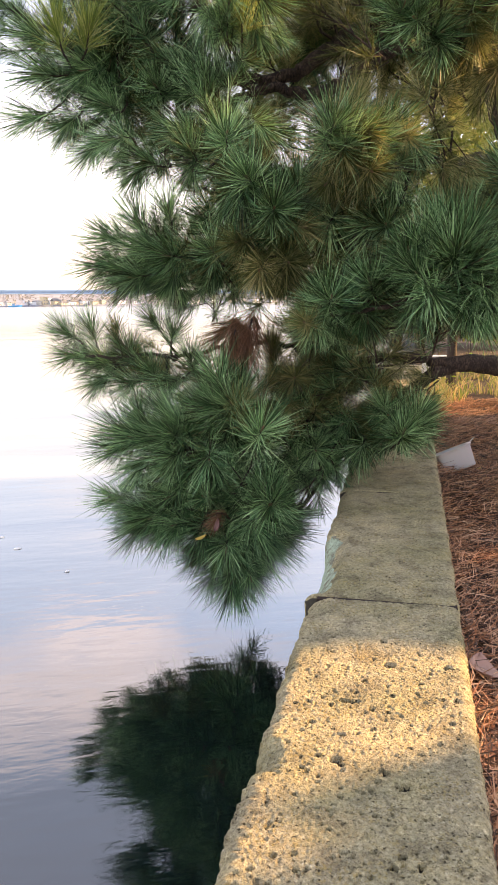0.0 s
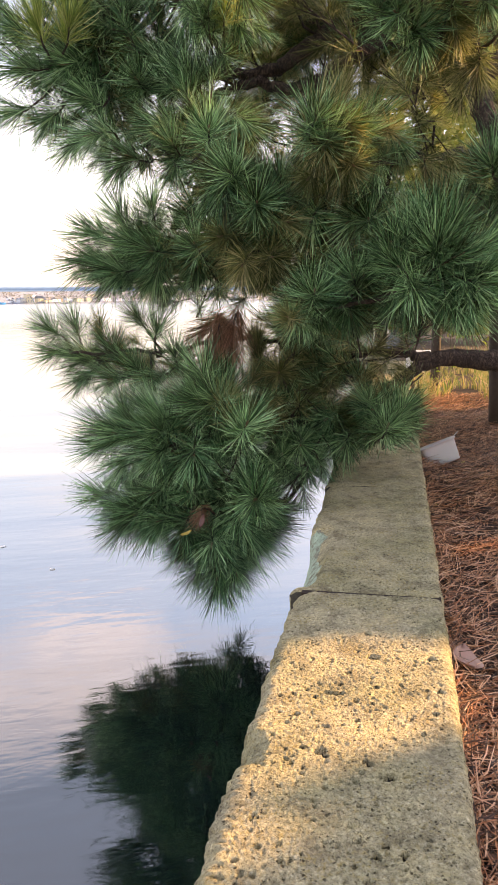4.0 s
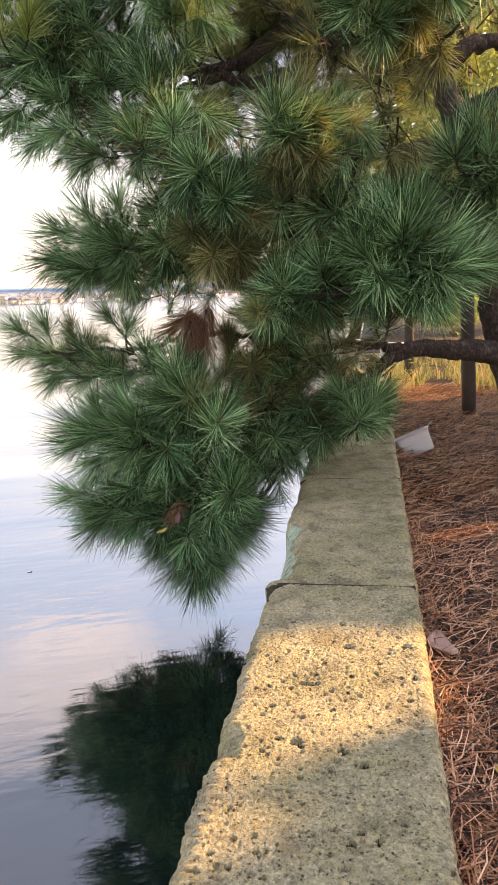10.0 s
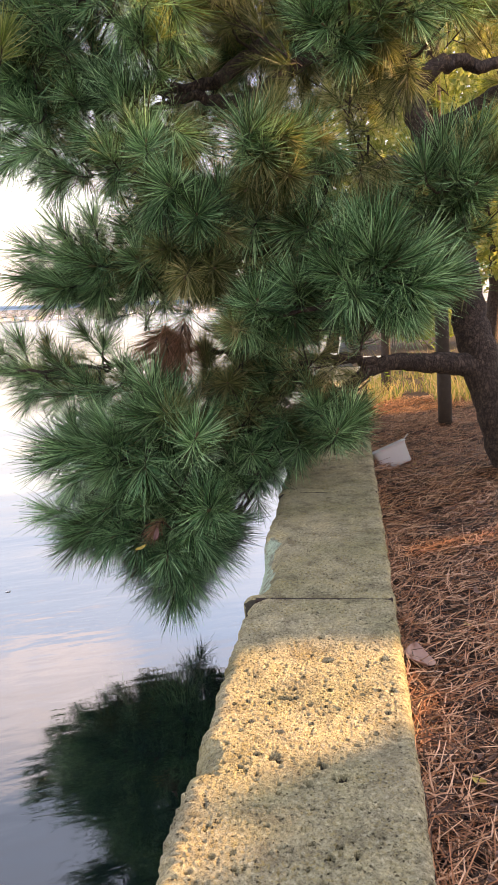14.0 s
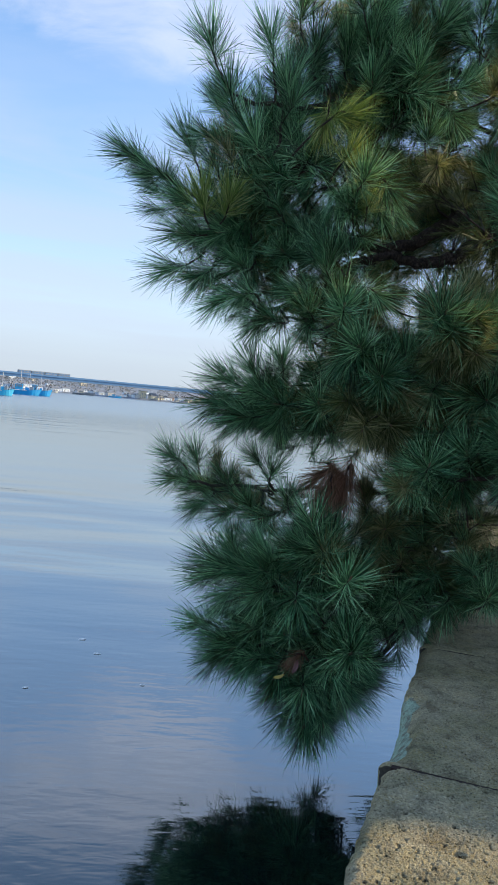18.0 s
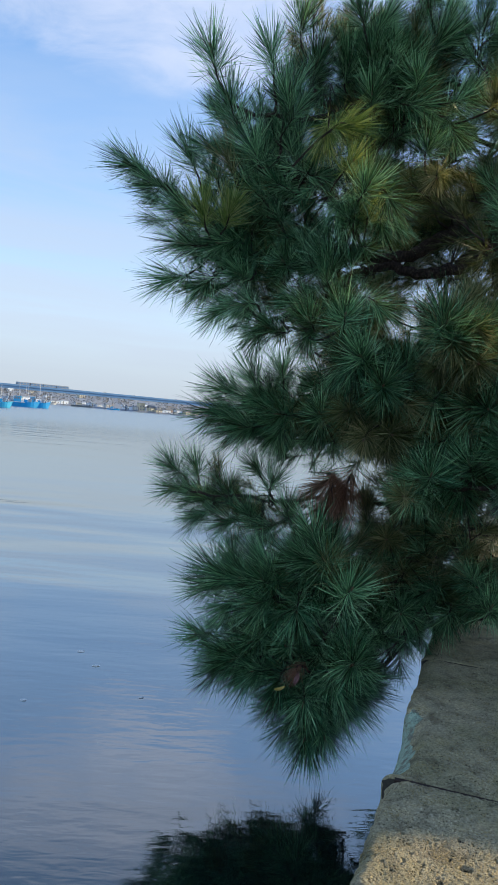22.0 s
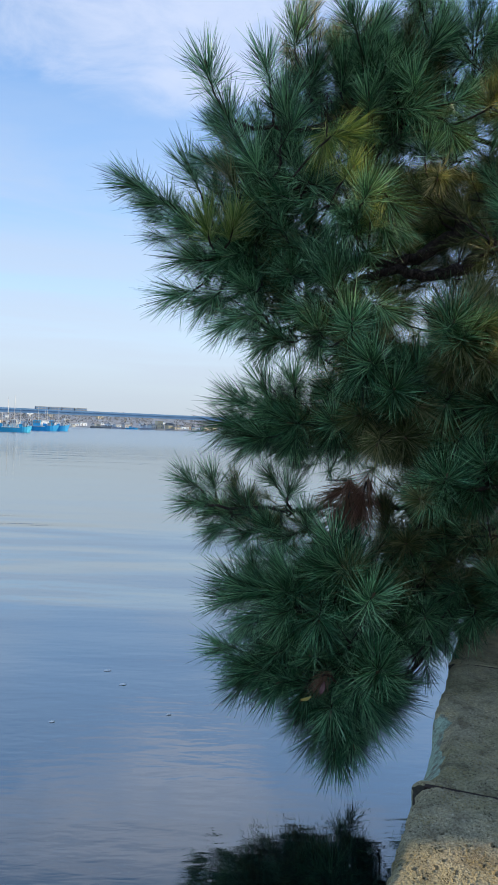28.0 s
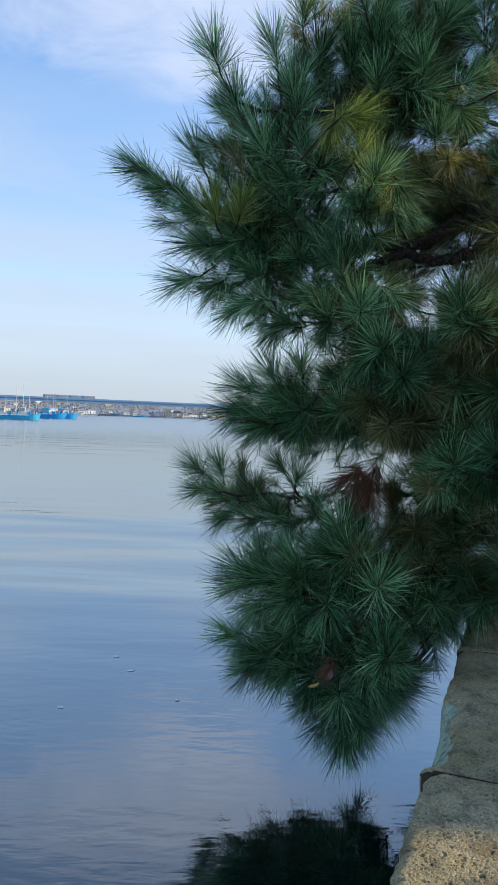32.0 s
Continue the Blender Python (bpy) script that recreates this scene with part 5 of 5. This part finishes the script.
# ---- plastic basin ----
def basin():
    t = empty("plastic_container", pose(0.308, 4.46, 0.246, -10, -22, 8), "milky white plastic food container, tipped on its side against the wall", "container")
    w, d, h, th = 0.105, 0.075, 0.062, 0.004

    def ring(k, z, g):
        pts = []
        for i in range(32):
            a = 2 * math.pi * i / 32
            c, s = math.cos(a), math.sin(a)
            e = 0.3
            pts.append((math.copysign(abs(c) ** e, c) * (w - g) * k, math.copysign(abs(s) ** e, s) * (d - g) * k, z))
        return pts
    rings = [ring(0.82, -h, 0), ring(0.87, -h, 0), ring(0.90, -h + 0.008, 0), ring(0.97, h - 0.016, 0), ring(1.0, h, 0), ring(1.06, h, 0), ring(1.06, h + 0.005, 0), ring(0.99, h + 0.005, th),
             ring(0.95, h - 0.018, th), ring(0.87, -h + 0.012, th), ring(0.80, -h + 0.006, th)]
    verts = [p for r in rings for p in r]
    faces = [(j * 32 + i, j * 32 + (i + 1) % 32, (j + 1) * 32 + (i + 1) % 32, (j + 1) * 32 + i) for j in range(len(rings) - 1) for i in range(32)]
    faces += [tuple(range(32))[::-1], tuple(range(len(verts) - 32, len(verts)))]
    part("tub", link_mesh("tub", verts, faces, M_PLASTIC, True), None, t)
    bm = bmesh.new()
    box(bm, 0.05, 0.02, 0.003, pose(w + 0.018, 0, h + 0.012, 0, -28, 0), 0.001)
    part("tab", bm, M_PLASTIC, t, "raised pull tab of the rim")


basin()


# ---- fallen leaves ----
def leaf(name, x, y, z, size, rot, material, label, group, aspect=0.62):
    verts, faces = [], []
    n = 8
    for i in range(n + 1):
        u = i / n
        wd = size * aspect * 0.5 * math.sin(math.pi * u ** 0.8) ** 0.8 if 0 < u < 1 else 0.0008
        for k in (-1, -0.5, 0, 0.5, 1):
            verts.append((wd * k, size * (u - 0.5), size * (0.10 * abs(k) + 0.12 * (u - 0.5) ** 2 * 4 - 0.02 * math.sin(u * 9 + k * 2))))
    for i in range(n):
        for k in range(4):
            a = i * 5 + k
            faces.append((a, a + 1, a + 6, a + 5))
    v, f = tube([(0, -size * 0.72, 0.02 * size), (0, -size * 0.5, 0), (0, size * 0.3, 0.001)], [0.0012, 0.0012, 0.0005], 4)
    ob = tagged(new(name, link_mesh(name, verts, faces, material, True)), label, "leaf", group)
    ob.matrix_basis = pose(x, y, z, *rot)
    ob.modifiers.new("thick", "SOLIDIFY").thickness = 0.0008
    part("stalk", link_mesh("stalk", v, f, M_DKLEAF, True), None, ob)
    return ob


M_PALELEAF = plain("pinkish_brown_leaf", (0.34, 0.19, 0.14), 0.5, 0, 0.25, 40, 0.001)
M_PETAL = plain("pale_petal", (0.88, 0.86, 0.82), 0.6, 0, 0.1, 40, 0.001)
M_YLEAF = plain("yellow_leaf", (0.55, 0.40, 0.09), 0.5, 0, 0.25, 40, 0.001)
M_REDLEAF = plain("dark_red_leaf", (0.13, 0.05, 0.04), 0.6, 0, 0.25, 40, 0.001)
leaf("leaf", 0.236, 1.895, 0.228, 0.092, (14, 20, 20), M_PALELEAF, "dry pinkish brown leaf lying beside the wall", "fallen leaves", 0.95)
leaf("leaf", -0.839, 3.000, 0.164, 0.05, (20, 15, -60), M_YLEAF, "small yellow leaf caught in the pine needles", "leaves caught in needles", 0.45)
leaf("leaf", -0.768, 3.010, 0.226, 0.058, (70, 10, -12), M_REDLEAF, "dark red leaf caught in the pine needles", "leaves caught in needles", 0.4)
LEAF_SPOTS = random.Random(77)
for i in range(34):
    x, y = 0.22 + 0.75 * LEAF_SPOTS.random() ** 1.7, 1.0 + 4.5 * LEAF_SPOTS.random()
    m = LEAF_SPOTS.choice([M_DKLEAF, M_DKLEAF, M_PALELEAF, M_YLEAF])
    leaf("leaf", x, y, ground_height(x, y) + 0.024, LEAF_SPOTS.uniform(0.02, 0.045), (LEAF_SPOTS.uniform(-15, 15), LEAF_SPOTS.uniform(-15, 15), LEAF_SPOTS.uniform(0, 360)), m,
         "yellow fallen leaf among brown needles" if m is M_YLEAF else "brown fallen leaf among pine needles", "fallen leaves", 0.5)
for i in range(80):                                         # crumbled leaves near the camera's feet
    x, y = 0.22 + 0.3 * LEAF_SPOTS.random(), 0.80 + 0.75 * LEAF_SPOTS.random() ** 1.5
    leaf("leaf", x, y, ground_height(x, y) + 0.022, LEAF_SPOTS.uniform(0.015, 0.032), (LEAF_SPOTS.uniform(-20, 20), LEAF_SPOTS.uniform(-20, 20), LEAF_SPOTS.uniform(0, 360)), M_DKLEAF,
         "brown fallen leaf among pine needles", "fallen leaves", 0.55)
for x, y, w in ((-2.68, 4.4, 0.028), (-2.44, 4.2, 0.026), (-2.49, 3.48, 0.018), (-1.93, 3.87, 0.016)):
    n = 14                                                   # pale bits adrift, thick enough to stand off the water
    ring = [(w * math.cos(2 * math.pi * k / n), w * 0.6 * math.sin(2 * math.pi * k / n)) for k in range(n)]
    verts = [(a, b, 0) for a, b in ring] + [(a * 0.85, b * 0.85, 0.004) for a, b in ring]
    faces = [(k, (k + 1) % n, n + (k + 1) % n, n + k) for k in range(n)] + [tuple(range(n, 2 * n))]
    ob = tagged(new("petal", link_mesh("petal", verts, faces, M_PETAL)), "pale petal floating on the water", "petal", "floating petals")
    ob.matrix_basis = pose(x, y, WATER_Z + 0.001, 0, 0, 30)

# bits on the bank
bm = bmesh.new()
box(bm, 0.11, 0.05, 0.02, Matrix(), 0.004)
ob = tagged(part("carton", bm, M_WHITE, None), "small crushed white carton at the foot of the wall", "litter")
ob.matrix_basis = pose(0.235, 7.05, ground_height(0.235, 7.05) + 0.025, 10, 25, -35)
slab = empty("concrete_block", pose(0.34, 9.0, ground_height(0.34, 9.0)), "pale concrete block behind the dry grass", "block")
bm = bmesh.new()
box(bm, 0.36, 0.25, 0.30, pose(0, 0, 0.14), 0.012)
part("block", bm, M_PALE, slab)


# ---- far shore ----
def prism(bm, w, d, h, roof):
    """A gabled roof, ridge along x."""
    vs = [bm.verts.new(p) for p in ((-w / 2, -d / 2, h), (w / 2, -d / 2, h), (w / 2, d / 2, h), (-w / 2, d / 2, h), (-w / 2, 0, h + roof), (w / 2, 0, h + roof))]
    for q in ((0, 1, 5, 4), (2, 3, 4, 5), (0, 4, 3), (1, 2, 5), (3, 2, 1, 0)):
        bm.faces.new([vs[i] for i in q])


M_HOUSE = plain("cool_white_render", (0.82, 0.87, 0.92), 0.8, 0, 0.12, 0.5, 0.002)
M_BRICK = plain("brown_brick", (0.42, 0.32, 0.26), 0.85, 0, 0.25, 0.5, 0.002)


def house(x, y, w, d, h, roof, wall_mat, label, floors, base=0.6):
    t = empty("house", pose(x, y, base, 0, 0, 58), label, "house", "houses on the far shore")
    bm = bmesh.new()
    box(bm, w, d, h, pose(0, 0, h / 2))
    part("wall", bm, wall_mat, t)
    bm = bmesh.new()
    prism(bm, w + 0.8, d + 0.8, h, roof)
    part("roof", bm, M_ROOF if roof > 1 else M_GREY, t)
    for fl in range(floors):
        for k in range(max(2, int(w / 3))):
            bm = bmesh.new()
            box(bm, 0.8, 0.12, 0.8, pose(-w / 2 + (k + 0.5) * w / max(2, int(w / 3)), -d / 2 - 0.02, 1.0 + 2.2 * fl))
            part("window", bm, M_GREY, t)


R = random.Random(15)
SHORE = [(-620, 370), (-520, 380), (-420, 400), (-330, 430), (-290, 447), (-240, 462), (-190, 480), (-120, 520), (40, 640), (400, 900)]


def shore_y(x):
    return float(np.interp(x, [p[0] for p in SHORE], [p[1] for p in SHORE]))


def land(x, d):
    """Height of the far bank, d metres behind its waterline."""
    t = min(1.0, max(0.0, (d - 14) / 140))
    rise = 8.8 + max(0.0, -230 - x) * 0.006 + 0.9 * noise.noise((x * 0.012, 0, 3))
    return 0.7 + rise * (t * t * (3 - 2 * t) * 0.55 + 0.45 * t)


def far_bank():
    xs = [-620 + 7 * i for i in range(110)] + [170, 260, 400]
    ds = [-2, 1, 14, 40, 70, 100, 130, 156, 220, 600, 1500]
    verts = [(x, shore_y(x) + d, WATER_Z - 0.6 if d < 0 else land(x, d)) for x in xs for d in ds]
    k = len(ds)
    faces = [(i * k + j, (i + 1) * k + j, (i + 1) * k + j + 1, i * k + j + 1) for i in range(len(xs) - 1) for j in range(k - 1)]
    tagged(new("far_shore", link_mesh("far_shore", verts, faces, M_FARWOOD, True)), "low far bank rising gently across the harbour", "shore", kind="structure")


far_bank()


def far_woods():
    """Bare and evergreen trees between the far houses: uneven clumps of small tilted leaf sprays."""
    rr = np.random.default_rng(8)
    verts, faces = [], []
    for i in range(1000):
        x, d = rr.uniform(-600, -60), 12 + 156 * rr.random() ** 0.8
        h, w = rr.uniform(1.8, 4.2), rr.uniform(1.2, 3.0)
        y, z = shore_y(x) + d, land(x, d)
        for k in range(16):
            p = np.array([x, y, z]) + rr.normal(size=3) * [w * 0.6, w * 0.6, 0] + [0, 0, h * rr.random()]
            a, b = rr.normal(size=3), rr.normal(size=3)
            a, b = a / np.linalg.norm(a) * rr.uniform(0.4, 0.9), b / np.linalg.norm(b) * rr.uniform(0.3, 0.7)
            o = len(verts)
            verts += [tuple(p - a), tuple(p + b), tuple(p + a), tuple(p - b)]
            faces.append((o, o + 1, o + 2, o + 3))
    tagged(new("far_woods", link_mesh("far_woods", verts, faces, M_FARTREE)), "trees tinted grey-blue for haze among the far houses", "woods", kind="stuff")


# the trees' colour carries the haze too, lightened towards grey-blue
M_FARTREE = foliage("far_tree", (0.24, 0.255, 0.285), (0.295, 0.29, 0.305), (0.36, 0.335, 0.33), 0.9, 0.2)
far_woods()
for i in range(150):
    x = -430 + 330 * R.random()
    d = R.choice([R.uniform(2, 12), R.uniform(2, 12), R.uniform(4, 20), R.uniform(20, 110)])
    m, lab = R.choice([(M_HOUSE, "white house on the far shore"), (M_HOUSE, "white house on the far shore"), (M_HOUSE, "white house on the far shore"), (M_HOUSE, "white house on the far shore"), (M_CREAM, "cream house on the far shore"),
                       (M_PALE, "pale rendered house on the far shore"), (M_BRICK, "brown brick house on the far shore")])
    house(x, shore_y(x) + d, R.uniform(2.6, 6.5), R.uniform(3, 5), R.uniform(1.5, 2.9), R.choice([0.9, 1.1, 0.3]), m, lab, 1, land(x, d) - 0.35)
house(-243.5, 467, 4.2, 4, 5.4, 0.3, M_CREAM, "tall narrow cream building on the far waterfront", 2, 0.6)
house(-236.5, 469, 4.2, 4, 2.6, 1.8, M_CREAM, "small cream gabled building on the far waterfront", 1, 0.6)
house(-320, 445, 14, 6, 3.2, 0.4, M_HOUSE, "long white shed on the far waterfront", 1, 0.6)
house(-196, 556, 13, 5, 2.4, 0.4, M_HOUSE, "long white building among the far trees", 1, 5.4)

# bridge with a train on it
BR = [Vector((-455, 190, 0)), Vector((-60, 685, 0))]
bdir = (BR[1] - BR[0]).normalized()
bang = math.degrees(math.atan2(bdir.y, bdir.x))
blen = (BR[1] - BR[0]).length
bridge = empty("bridge", pose(*((BR[0] + BR[1]) / 2).xy, 0, 0, 0, bang), "long blue steel girder railway bridge across the harbour", "bridge")
bm = bmesh.new()
box(bm, blen, 5, 1.7, pose(0, 0, 8.6))
part("girder", bm, M_GIRDER, bridge)
bm = bmesh.new()
box(bm, blen, 6.4, 0.35, pose(0, 0, 9.63))
part("deck", bm, M_GIRDER, bridge)
for s in (-1, 1):
    bm = bmesh.new()
    box(bm, blen, 0.15, 0.8, pose(0, 3.1 * s, 10.2))
    part("parapet", bm, M_GIRDER, bridge)
for k in (0, 1, 5, 6):
    bm = bmesh.new()
    box(bm, 1.4, 3, 8.6, pose(-blen / 2 + (k + 0.1) * blen / 7, 0, 3.45), 0.3)
    part("pier", bm, M_GIRDER, bridge)
train = empty("train", pose(*(BR[0] + bdir * 276).xy, 9.8, 0, 0, bang), "short grey commuter train standing on the bridge", "train")
for k in range(4):
    bm = bmesh.new()
    box(bm, 8.2, 2.5, 2.5, pose(-8.5 * (k - 1.5), 0, 1.35), 0.25)
    car = part("carriage", bm, M_GREY, train)
    for w in range(4):
        bm = bmesh.new()
        box(bm, 1.3, 0.05, 0.8, pose(-8.5 * (k - 1.5) - 3.1 + 2.05 * w, -1.27, 1.7))
        part("window", bm, M_GIRDER, car)


# boats
def boat(x, y, length, beam, free, hull_mat, label, yaw, masts, cabin=True):
    t = empty("boat", pose(x, y, WATER_Z, 0, 0, yaw), label, "boat", "moored boats")
    verts, faces = [], []
    n = 12
    for i in range(n + 1):
        u = i / n
        w = beam * (0.42 + 0.08 * u) * (1 - max(0, (u - 0.6) / 0.4) ** 2.2) + 0.02
        sheer = free * (1 + 0.55 * max(0, u - 0.45) ** 1.5 * 2)
        xx = length * (u - 0.5)
        verts += [(xx - 0.1 * length * u * (u > 0.9), -w * 0.75, -0.4), (xx, -w, sheer), (xx, -w * 0.92, sheer), (xx, w * 0.92, sheer), (xx, w, sheer), (xx - 0.1 * length * u * (u > 0.9), w * 0.75, -0.4)]
    for i in range(n):
        for k in range(5):
            a = i * 6 + k
            faces.append((a, a + 6, a + 7, a + 1))
    faces += [(0, 1, 2, 3, 4, 5), tuple(range(n * 6 + 5, n * 6 - 1, -1))]
    hull = part("hull", link_mesh("hull", verts, faces, hull_mat), None, t)
    v, f = tube([(length * (u - 0.5), -beam * 0.47, free * 1.02) for u in (0, 0.2, 0.4, 0.6)], [0.06] * 4, 6)
    part("rubbing_strake", link_mesh("rubbing_strake", v, f, M_WHITE), None, hull)
    if cabin:
        bm = bmesh.new()
        box(bm, length * 0.2, beam * 0.55, 1.5, pose(-length * 0.12, 0, free + 0.7), 0.08)
        c = part("cabin", bm, M_CREAM if hull_mat is M_GREY else (M_CYAN if hull_mat is M_BLUE else M_PALE), t)
        for k in range(3):
            bm = bmesh.new()
            box(bm, length * 0.04, 0.05, 0.5, pose(-length * 0.12 + (k - 1) * length * 0.06, -beam * 0.285, free + 1.05))
            part("window", bm, M_GREY, c)
    for k in range(6):
        v, f = tube([(length * (-0.46 + 0.16 * k), -beam * 0.44, free * 0.95), (length * (-0.46 + 0.16 * k), -beam * 0.44, free + 0.55)], [0.035, 0.03], 5)
        part("stanchion", link_mesh("stanchion", v, f, hull_mat), None, hull)
    for k, q in enumerate((-0.38, 0.1, 0.22)):
        bm = bmesh.new()
        box(bm, length * 0.09, beam * 0.5, 0.55 + 0.2 * k, pose(length * q, 0, free + 0.25 + 0.1 * k), 0.04)
        part("deck_box", bm, (M_PALE, hull_mat, M_GREY)[k], t)
    for mx, mh in masts:
        v, f = tube([(mx * length, 0, free * 0.9), (mx * length, 0, free + mh)], [0.07, 0.03], 6)
        part("mast", link_mesh("mast", v, f, M_PALE), None, t)
    v, f = tube([(length * 0.30, 0, free + 0.2), (length * 0.42, 0, free + 1.9)], [0.08, 0.05], 6)
    part("boom", link_mesh("boom", v, f, M_POST), None, t)
    return t


boat(-110.2, 150.0, 8.6, 3.2, 1.05, M_BLUE, "bright blue moored fishing boat", 33, ((0.1, 3.9), (-0.3, 3.2), (0.36, 2.4), (-0.08, 4.6)))
boat(-111.7, 158.0, 7.0, 2.8, 1.15, M_BLUE, "bright blue moored fishing boat lying behind another", 33, ((0.1, 4.9), (-0.3, 4.1), (0.34, 3.0)))
boat(-88.3, 113.0, 5.4, 2.4, 0.85, M_CYAN, "light blue moored fishing boat with a tall mast", 33, ((-0.32, 5.2), (0.1, 3.4), (0.34, 2.6), (-0.1, 6.0)))
boat(-93.8, 114.0, 6.6, 2.6, 0.80, M_CYAN, "light blue moored fishing boat", 33, ((0.30, 5.8), (0.0, 3.6), (-0.25, 4.6), (0.14, 2.8)))
boat(-248.6, 438.0, 9.0, 3.0, 0.9, M_BLUE, "small blue workboat at the far shore", 30, ((0.0, 3.0),))
boat(-272.0, 437.0, 15.0, 4.0, 1.2, M_GREY, "grey barge with a cream cabin at the far shore", 30, ((0.2, 4.0),))
boat(-202.6, 440.0, 9.0, 3.0, 0.7, M_GREY, "small grey workboat with a mast", 30, ((0.0, 7.5),))
boat(-296.0, 434.0, 10.0, 3.0, 1.0, M_WHITE, "small white boat at the far shore", 30, ((0.1, 4.5),))
for k in range(9):
    x = -290 + 10 * k + R.uniform(-3, 3)
    v, f = tube([(0, 0, -1), (0, 0, 3.2)], [0.16, 0.14], 6)
    ob = tagged(new("mooring_pile", link_mesh("mooring_pile", v, f, M_POST)), "dark timber mooring pile standing in the water", "mooring pile", "mooring piles")
    ob.location = (x, 444 + 0.3 * (x + 290), WATER_Z)


# young green plant by the short post
def sapling(x, y, h, seed):
    t = empty("sapling", pose(x, y, ground_height(x, y) - 0.01), "young plant with bright green leaves in dry grass", "plant")
    v, f = tube(curve_path([(0, 0, 0), (0.02, 0, h * 0.5), (-0.01, 0.01, h)], 4, 0.004, seed), [0.005 - 0.003 * i / 8 for i in range(9)], 6, 0.1, seed)
    part("stem", link_mesh("stem", v, f, M_EVERGREEN, True), None, t)
    rr = random.Random(seed)
    for i in range(12):
        a, z, s = rr.uniform(0, 6.28), h * rr.uniform(0.45, 1.0), rr.uniform(0.03, 0.055)
        vv = [(0, 0, 0), (s * 0.5, s * 0.38, s * 0.1), (s, 0, -s * 0.15), (s * 0.5, -s * 0.38, s * 0.1)]
        ob = part("leaf", link_mesh("leaf", vv, [(0, 1, 2), (0, 2, 3)], M_LIME), None, t)
        ob.matrix_basis = Matrix.Translation((0.02 * math.cos(a), 0.02 * math.sin(a), z)) @ pose(0, 0, 0, rr.uniform(-30, 30), rr.uniform(-40, 20), math.degrees(a))


M_LIME = foliage("lime_leaf", (0.18, 0.32, 0.04), (0.26, 0.42, 0.05), (0.35, 0.50, 0.08), 0.45, 0.4)
sapling(0.40, 7.45, 0.34, 3)
sapling(0.95, 7.9, 0.5, 4)
sapling(0.62, 8.3, 0.42, 5)
